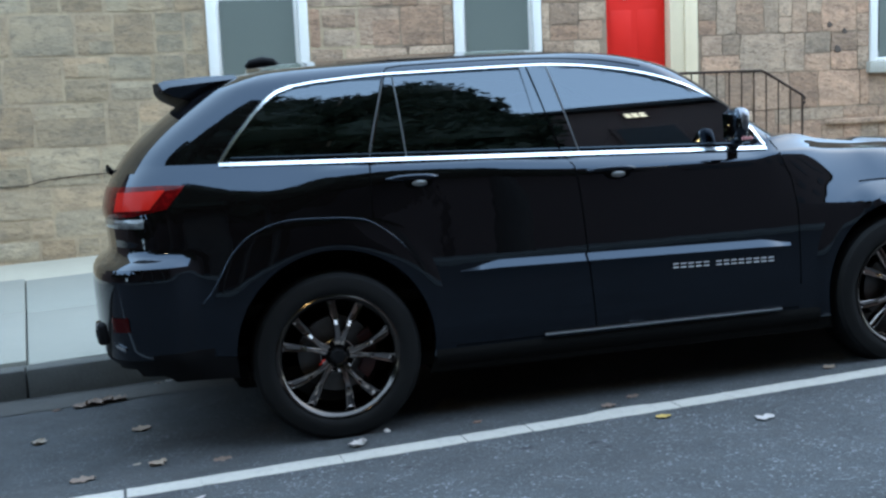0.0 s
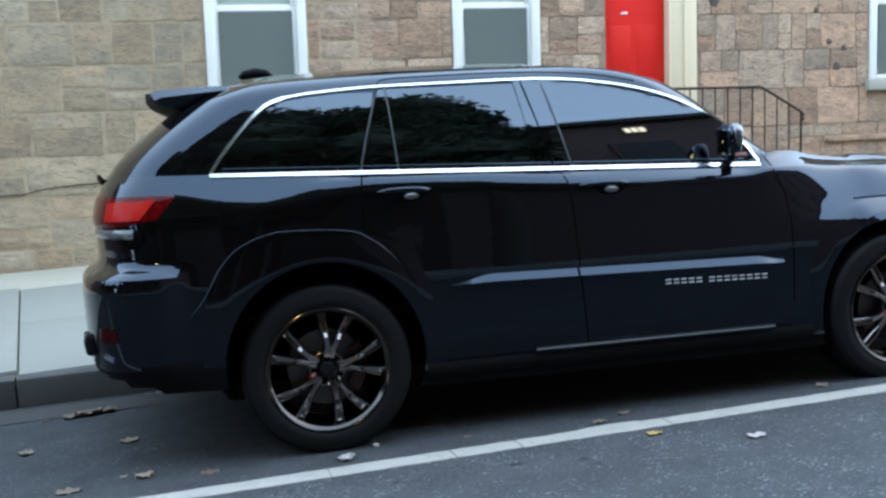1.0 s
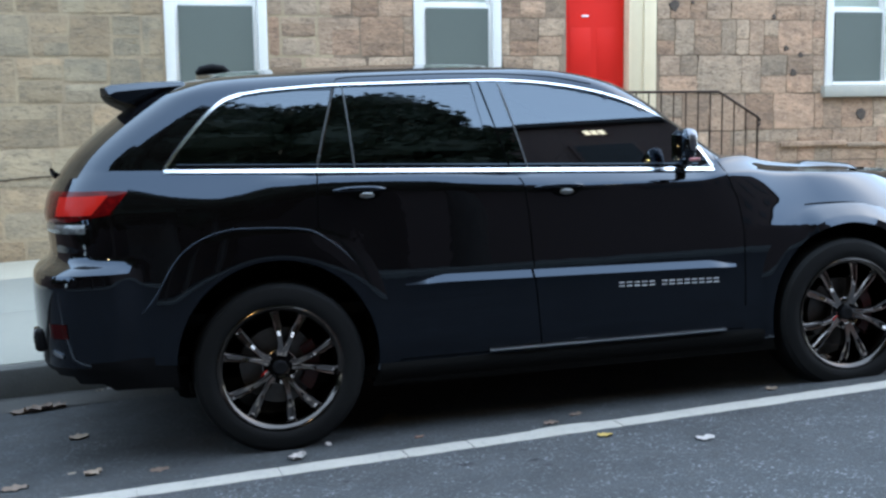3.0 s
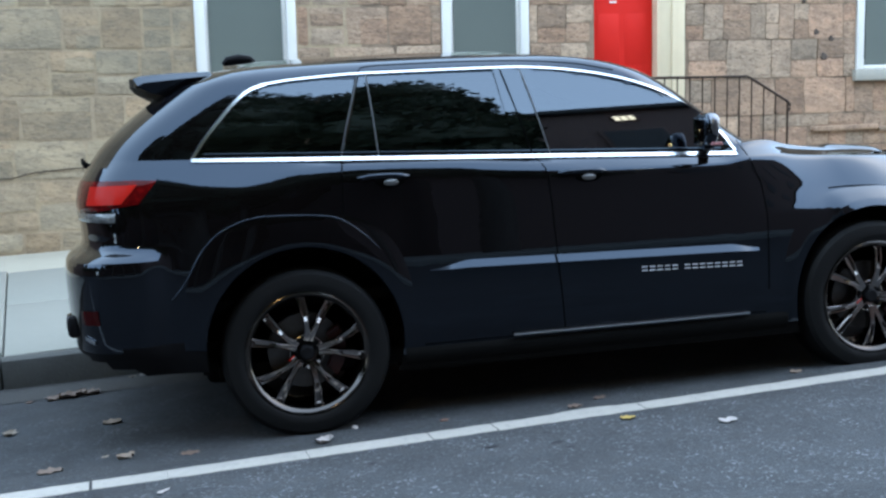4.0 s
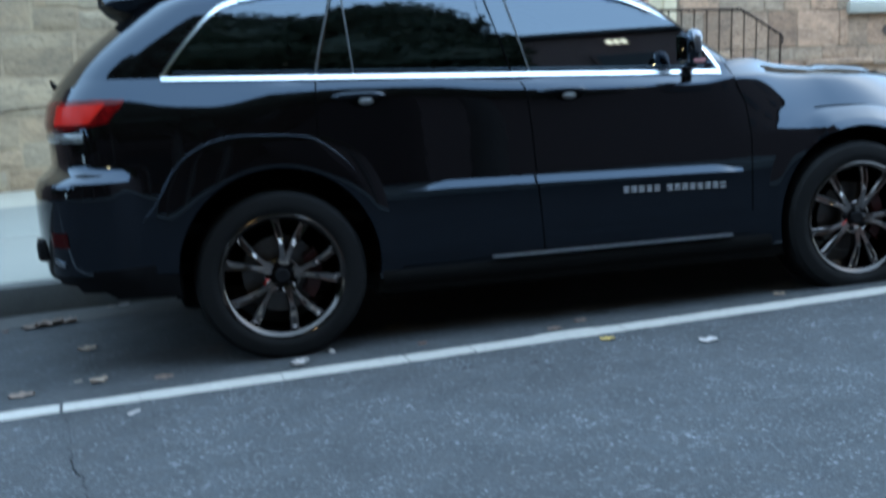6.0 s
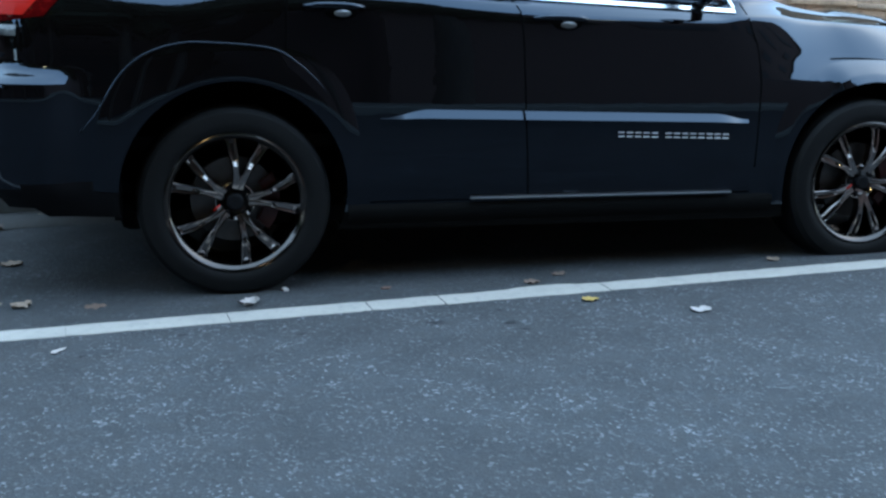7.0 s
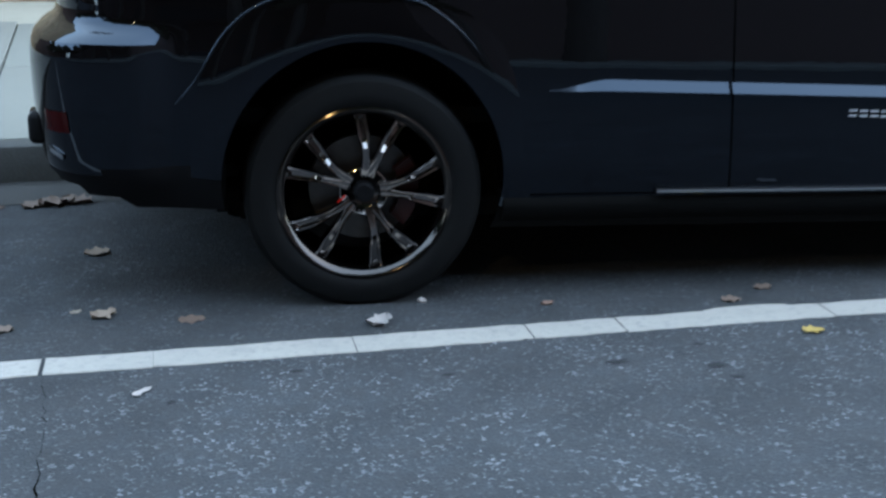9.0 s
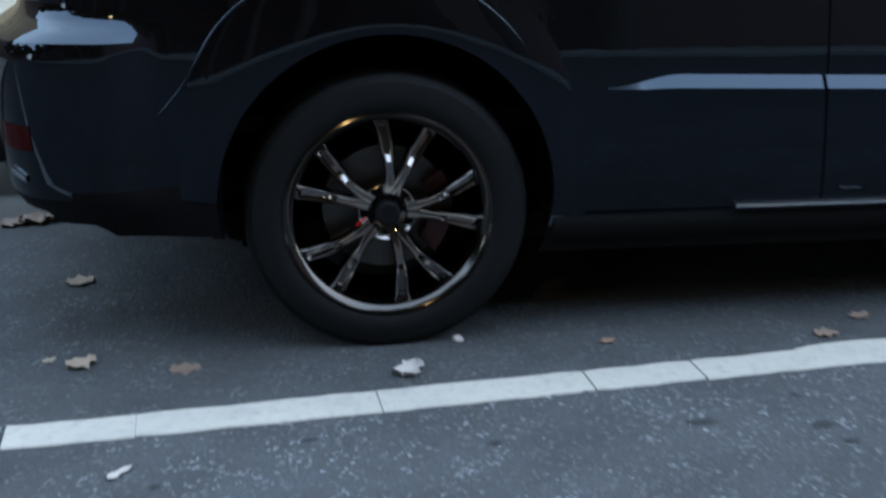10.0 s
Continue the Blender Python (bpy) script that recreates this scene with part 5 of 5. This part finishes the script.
for sx, sy in ((1.25, -0.38), (1.25, 0.38), (0.35, -0.40), (0.35, 0.40)):
    b = bmesh.new()
    box(b, sx - 0.02, sx + 0.50, sy - 0.25, sy + 0.25, 0.62, 0.80, bevel=0.05, segments=3)
    box(b, sx - 0.20, sx - 0.03, sy - 0.24, sy + 0.24, 0.76, 1.30, bevel=0.06, segments=3)
    box(b, sx - 0.20, sx - 0.08, sy - 0.13, sy + 0.13, 1.33, 1.50, bevel=0.04, segments=3)
    part("seat", b, SEAT, suv)
part("dashboard", boxed(1.92, 2.30, -0.76, 0.76, 0.85, 1.10, bevel=0.05), SEAT, suv)
b = lathe([(0.17, -0.012), (0.188, -0.012), (0.196, 0), (0.188, 0.012), (0.17, 0.012), (0.17, -0.012)], 36)
for v in b.verts:
    v.co = Vector((v.co.y * 0.9 + 1.83 + v.co.z * 0.35, v.co.x + 0.38, 1.08 + v.co.z * 0.9))
part("steering_wheel", b, SEAT, suv)

# wheels: five pairs of slotted spokes
def tyre_mesh(flat):
    """A tyre whose tread is pressed flat at that distance below the hub."""
    prof = [(0.262, 0.10), (0.268, 0.125), (0.290, 0.138), (0.326, 0.146), (0.364, 0.138), (0.383, 0.122), (0.391, 0.09), (0.393, 0.0), (0.391, -0.09), (0.384, -0.120), (0.366, -0.138), (0.326, -0.147), (0.300, -0.143), (0.282, -0.134), (0.272, -0.122), (0.262, -0.11)]
    b = lathe(prof, 96)
    for v in b.verts:
        v.co.z = max(v.co.z, -flat)
    return finish(b, "tyre", TYRE, angle=30)


def barrel_mesh():
    return finish(lathe([(0.276, -0.120), (0.285, -0.128), (0.285, -0.137), (0.279, -0.140), (0.273, -0.137), (0.264, -0.122), (0.252, -0.090), (0.244, 0.0), (0.25, 0.11), (0.262, 0.12)], 96), "barrel", RIM_DARK, angle=30)


def spoke_mesh(mid, d):
    """One thin bowed spoke with a slot along it; two of them spring from one arm of the hub."""
    b = bmesh.new()
    rows = []
    for s in np.linspace(0, 1, 19):
        r = 0.054 + (0.264 - 0.054) * s
        ang = radians(mid + d * (7.0 + 8.5 * max(0, (s - 0.10) / 0.90) ** 0.8))
        y = -0.104 - 0.016 * math.sin(math.pi * s ** 0.9)
        half = 0.0140 + 0.0080 * step(0.3, 0.75, s) + 0.006 * step(0.9, 1.0, s) + 0.005 * step(0.34, 0.05, s)
        c, t = Vector((math.cos(ang), 0, math.sin(ang))) * r, Vector((-math.sin(ang), 0, math.cos(ang)))
        groove = 0.020 * step(0.46, 0.54, s) * step(0.95, 0.88, s)
        rows.append([c + t * half * k + Vector((0, y + dep, 0)) for k, dep in ((-1, 0.045), (-1, 0.011), (-0.88, 0.004), (-0.70, 0.0), (-0.44, 0.001), (-0.34, groove), (0.34, groove), (0.44, 0.001), (0.70, 0.0), (0.88, 0.004), (1, 0.011), (1, 0.045))])
    grid_mesh([list(q) for q in rows], True, b)
    return finish(b, "spoke", RIM, angle=40)


tyre_me, tyre_front_me, barrel_me = tyre_mesh(0.386), tyre_mesh(0.366), barrel_mesh()
PAIRS = [6 + 72 * k for k in range(5)]
spoke_mes = [spoke_mesh(p, d) for p in PAIRS for d in (-1, 1)]
lip_me = finish(lathe([(0.2762, -0.1215), (0.2865, -0.1285), (0.2870, -0.1385), (0.2795, -0.1420), (0.2725, -0.1385), (0.2615, -0.1265), (0.2605, -0.120)], 96), "rim_lip", RIM_LIP, angle=30)
hub_me = finish(lathe([(0.0, -0.116), (0.026, -0.117), (0.033, -0.113), (0.035, -0.095), (0.035, -0.05), (0.0, -0.05)], 40), "wheel_hub", BLACK_TRIM, angle=25)
dish_me = finish(lathe([(0.034, -0.078), (0.050, -0.080), (0.064, -0.088), (0.076, -0.099), (0.080, -0.097), (0.081, -0.06)], 60), "hub_dish", RIM, angle=50)
nut_me = finish(lathe([(0.0, -0.104), (0.007, -0.104), (0.011, -0.100), (0.011, -0.082)], 6), "lug_nut", BLACK_TRIM)
disc_me = finish(lathe([(0.06, -0.03), (0.175, -0.03), (0.176, -0.026), (0.176, -0.004), (0.175, 0.0), (0.06, 0.0)], 64), "brake_disc", DISC, angle=25)
rows = [[(r * math.cos(radians(a)), y, r * math.sin(radians(a))) for a in range(-42, 42, 6)] for r, y in ((0.120, -0.048), (0.187, -0.050), (0.192, -0.012), (0.192, 0.02))]
caliper_me = finish(skirted(rows, -0.03), "caliper", CALIPER)
red_me = finish(boxed(-0.017, 0.017, -0.002, 0.0, -0.0035, 0.0035), "sticker", RED_BRIGHT, smooth=False)


def wheel(x, right, turn, hub_z, tyre):
    root = new("wheel", barrel_me)
    root.parent = suv
    s = -0.822 if right else 0.822
    root.matrix_local = pose(x, s, hub_z, 0, 0, 0 if right else 180)
    for name, me in [("tyre", tyre), ("hub", hub_me), ("hub_dish", dish_me), ("rim_lip", lip_me), ("brake_disc", disc_me), ("brake_caliper", caliper_me)] + [("spoke", m) for m in spoke_mes]:
        ob = new(name, me)
        ob.parent = root
        if name in ("spoke", "hub"):
            ob.matrix_local = pose(0, 0, 0, 0, turn, 0)
    for k in range(5):
        ob = new("lug_nut", nut_me)
        ob.parent = root
        a = radians(90 + 72 * k + turn)
        ob.location = (0.056 * math.cos(a), 0, 0.056 * math.sin(a))
    ob = new("sticker", red_me)
    ob.parent = root
    tagged(ob, "small red sticker")
    ob.matrix_local = pose(-0.075, -0.118, -0.018, 0, -40, 0)
    return root


for x, turn, hub_z, tyre in ((R_AXLE, 0, HUB_Z, tyre_me), (F_AXLE, 14, HUB_Z + 0.012, tyre_front_me)):
    wheel(x, True, turn, hub_z, tyre)
    wheel(x, False, turn, hub_z, tyre)


# ---- the grey saloon parked ahead ----
grey = thing("saloon_car", STREET @ pose(4.62, -0.10, 0) @ Matrix.Diagonal((1, 1, 0.83, 1)), "grey saloon car parked ahead at the kerb", "car")
g_w = spline((0.20, 0.82), (0.35, 0.87), (0.60, 0.90), (0.85, 0.89), (1.02, 0.84), (1.09, 0.78))
g_r = spline((0.20, 0.14), (0.35, 0.03), (0.55, 0.0), (0.80, 0.02), (1.00, 0.03), (1.09, 0.09))
g_f = spline((0.20, 4.55), (0.50, 4.70), (0.75, 4.62), (0.95, 4.2), (1.09, 3.6))
t_w = spline((1.07, 0.77), (1.25, 0.70), (1.40, 0.60), (1.45, 0.50))
t_r = spline((1.07, 0.60), (1.25, 0.95), (1.40, 1.30), (1.45, 1.55))
t_f = spline((1.07, 3.55), (1.25, 3.15), (1.40, 2.75), (1.45, 2.5))


def grey_loft(levels, w, r, f):
    rows = [[(x, y, l) for x, y in outline(w(l), r(l), f(l), 0.30, 0.6, 10, 60, 12, 3.4, 3.0)] for l in levels]
    b = grid_mesh(rows)
    grid_mesh([[(q[0], -q[1], q[2]) for q in row] for row in rows], bm=b)
    last = rows[-1]
    lid = [[(q[0], q[1] * k, q[2] + 0.02 * (1 - k * k)) for q in last] for k in (1, 0.7, 0.35, 0, -0.35, -0.7, -1)]
    grid_mesh(lid, bm=b)
    bmesh.ops.remove_doubles(b, verts=b.verts, dist=1e-4)
    return b


part("body", grey_loft(np.linspace(0.20, 1.09, 22), g_w, g_r, g_f), GREY_CAR, grey)
part("cabin", grey_loft(np.linspace(1.07, 1.45, 10), t_w, t_r, t_f), GLOSS_TRIM, grey, "dark glazed cabin")
for sgn in (-1, 1):
    rows = []
    for z in np.linspace(0.93, 1.075, 5):
        o = [q for q in outline(g_w(z) + 0.008, g_r(z) - 0.008, g_f(z), 0.30, 0.6, 10, 60, 12, 3.4, 3.0) if q[0] < 0.35 and q[1] < -0.86 * g_w(z)]
        rows.append([(q[0], sgn * q[1], z) for q in o[:3]])
    part("tail_lamp", grid_mesh(rows), RED_LENS, grey, "dark red tail lamp")
    part("lamp_lens", boxed(-0.006, 0.02, min(sgn * 0.50, sgn * 0.66), max(sgn * 0.50, sgn * 0.66), 0.78, 0.92, bevel=0.008), PAPER, grey, "pale lamp lens")
part("bumper", boxed(-0.03, 0.06, -0.72, 0.72, 0.30, 0.56, bevel=0.03), GREY_CAR, grey)
part("plate", boxed(-0.012, 0.0, -0.16, 0.16, 0.72, 0.86, bevel=0.004), PAPER, grey, "pale licence plate with plain bars")
for x in (0.95, 3.65):
    for sgn in (-1, 1):
        root = new("wheel", barrel_me)
        root.parent = grey
        root.matrix_local = pose(x, sgn * 0.74, 0.30, 0, 0, 0 if sgn < 0 else 180) @ Matrix.Scale(0.80, 4)
        for me in (tyre_me, hub_me, *spoke_mes):
            ob = new("tyre" if me is tyre_me else "hub" if me is hub_me else "spoke", me)
            ob.parent = root


# ---- leaves and litter on the road ----
def leaf_mesh(seed, lobes, mat, curl):
    r = random.Random(seed)
    rows = []
    for s in np.linspace(0, 1, 9):
        w = (math.sin(math.pi * s ** 0.8) ** 0.7) * (1 + 0.45 * math.sin(lobes * math.pi * s * 2)) * 0.42 + 0.02
        rows.append([(s - 0.5, t * w, 0.012 + curl * (abs(t) ** 1.5 * (0.4 + 0.6 * r.random()) * 0.35 + 0.30 * (s - 0.45) ** 2) + r.uniform(0, 0.03)) for t in (-1, -0.55, 0, 0.55, 1)])
    return finish(grid_mesh(rows), "fallen_leaf", mat, angle=80)


LITTER = [
    (-0.90, -0.906, 0.085, 30, LEAF_TAN, 1.0, "curled tan dead leaf on the asphalt"), (-0.955, -0.24, 0.095, 10, LEAF_TAN, 0.8, "curled tan dead leaf on the asphalt"),
    (-1.44, -0.21, 0.085, 70, LEAF_TAN, 1.0, "curled tan dead leaf on the asphalt"), (-1.22, -0.99, 0.11, 5, LEAF_DARK, 0.5, "flat brown dead leaf on the asphalt"),
    (-0.625, -1.005, 0.085, 0, LEAF_DARK, 0.4, "flat brown dead leaf on the asphalt"), (0.53, -1.10, 0.05, 20, LEAF_DARK, 0.8, "small dark dead leaf on the asphalt"),
    (1.32, -1.08, 0.07, 15, LEAF_DARK, 0.6, "small dark dead leaf on the asphalt"), (1.14, -1.205, 0.07, -10, LEAF_DARK, 0.8, "brown leaf beside the white line"),
    (1.266, -1.512, 0.07, -10, LEAF_YELLOW, 0.6, "small yellow leaf on the asphalt"), (1.626, -1.759, 0.085, 5, PAPER, 0.5, "pale scrap on the asphalt"),
    (-0.05, -1.19, 0.09, 55, PAPER, 1.3, "pale crumpled leaf beside the white line"), (-0.767, -1.575, 0.07, 45, PAPER, 0.4, "narrow white scrap on the asphalt"),
    (2.37, -1.14, 0.07, 15, LEAF_TAN, 0.8, "curled tan dead leaf on the asphalt"), (-1.16, 0.50, 0.15, 8, LEAF_DARK, 1.0, "dark wet leaf in the gutter"),
    (-1.08, 0.52, 0.14, -25, LEAF_DARK, 1.0, "dark wet leaf in the gutter"), (-1.25, 0.49, 0.12, 50, LEAF_DARK, 0.7, "brown dead leaf in the gutter"),
    (-0.755, 0.86, 0.07, 15, PAPER, 0.8, "pale scrap in the gutter"), (-0.83, 0.85, 0.05, 70, LEAF_TAN, 0.8, "tan dead leaf in the gutter"),
    (-0.99, -0.85, 0.04, 30, LEAF_TAN, 0.6, "small tan leaf fragment"), (-1.39, 0.48, 0.05, 80, LEAF_DARK, 0.7, "small brown leaf fragment"),
]
for i, (x, y, size, turn, mat, curl, label) in enumerate(LITTER):
    ob = new("fallen_leaf" if mat is not PAPER or "leaf" in label else "litter_scrap", leaf_mesh(i, 1.5 if mat is PAPER else 2.5, mat, 0.5 * curl))
    ob.matrix_world = STREET @ pose(x, y, GUTTER(y) + 0.002, 0, 0, turn) @ Matrix.Diagonal((size, size * (0.9 if "narrow" not in label else 0.35), size, 1))
    tagged(ob, label, "leaf" if "leaf" in label else "litter", "litter on the road")
b = bmesh.new()
bmesh.ops.create_icosphere(b, subdivisions=2, radius=0.016)
for v in b.verts:
    v.co *= 1 + 0.35 * noise.noise(v.co * 60)
    v.co.z = max(v.co.z * 0.7, -0.008)
solid("pebble", b, PAPER, STREET @ pose(0.132, -0.961, GUTTER(-0.961) + 0.008), "small pale pebble beside the tyre", "pebble", "litter on the road")
for x, y, rx, ry in ((0.578, -1.621, 0.055, 0.022), (0.852, -1.699, 0.05, 0.022), (0.872, -1.784, 0.035, 0.016), (0.072, -1.616, 0.032, 0.014), (-0.346, -1.511, 0.035, 0.014), (-0.692, -1.65, 0.02, 0.012), (0.863, -1.541, 0.025, 0.012), (0.36, -1.40, 0.02, 0.012)):
    r = random.Random(int(x * 100))
    b = bmesh.new()
    b.faces.new([b.verts.new((0.7 * rx * math.cos(a) * r.uniform(0.6, 1.2), 0.85 * ry * math.sin(a) * r.uniform(0.6, 1.2), 0)) for a in np.linspace(0, 2 * math.pi, 18)[:-1]])
    solid("tar_spot", b, TAR_SPOT, STREET @ pose(x, y, 0.0022), "dark tar spot on the asphalt", "stain", kind="structure", smooth=False)
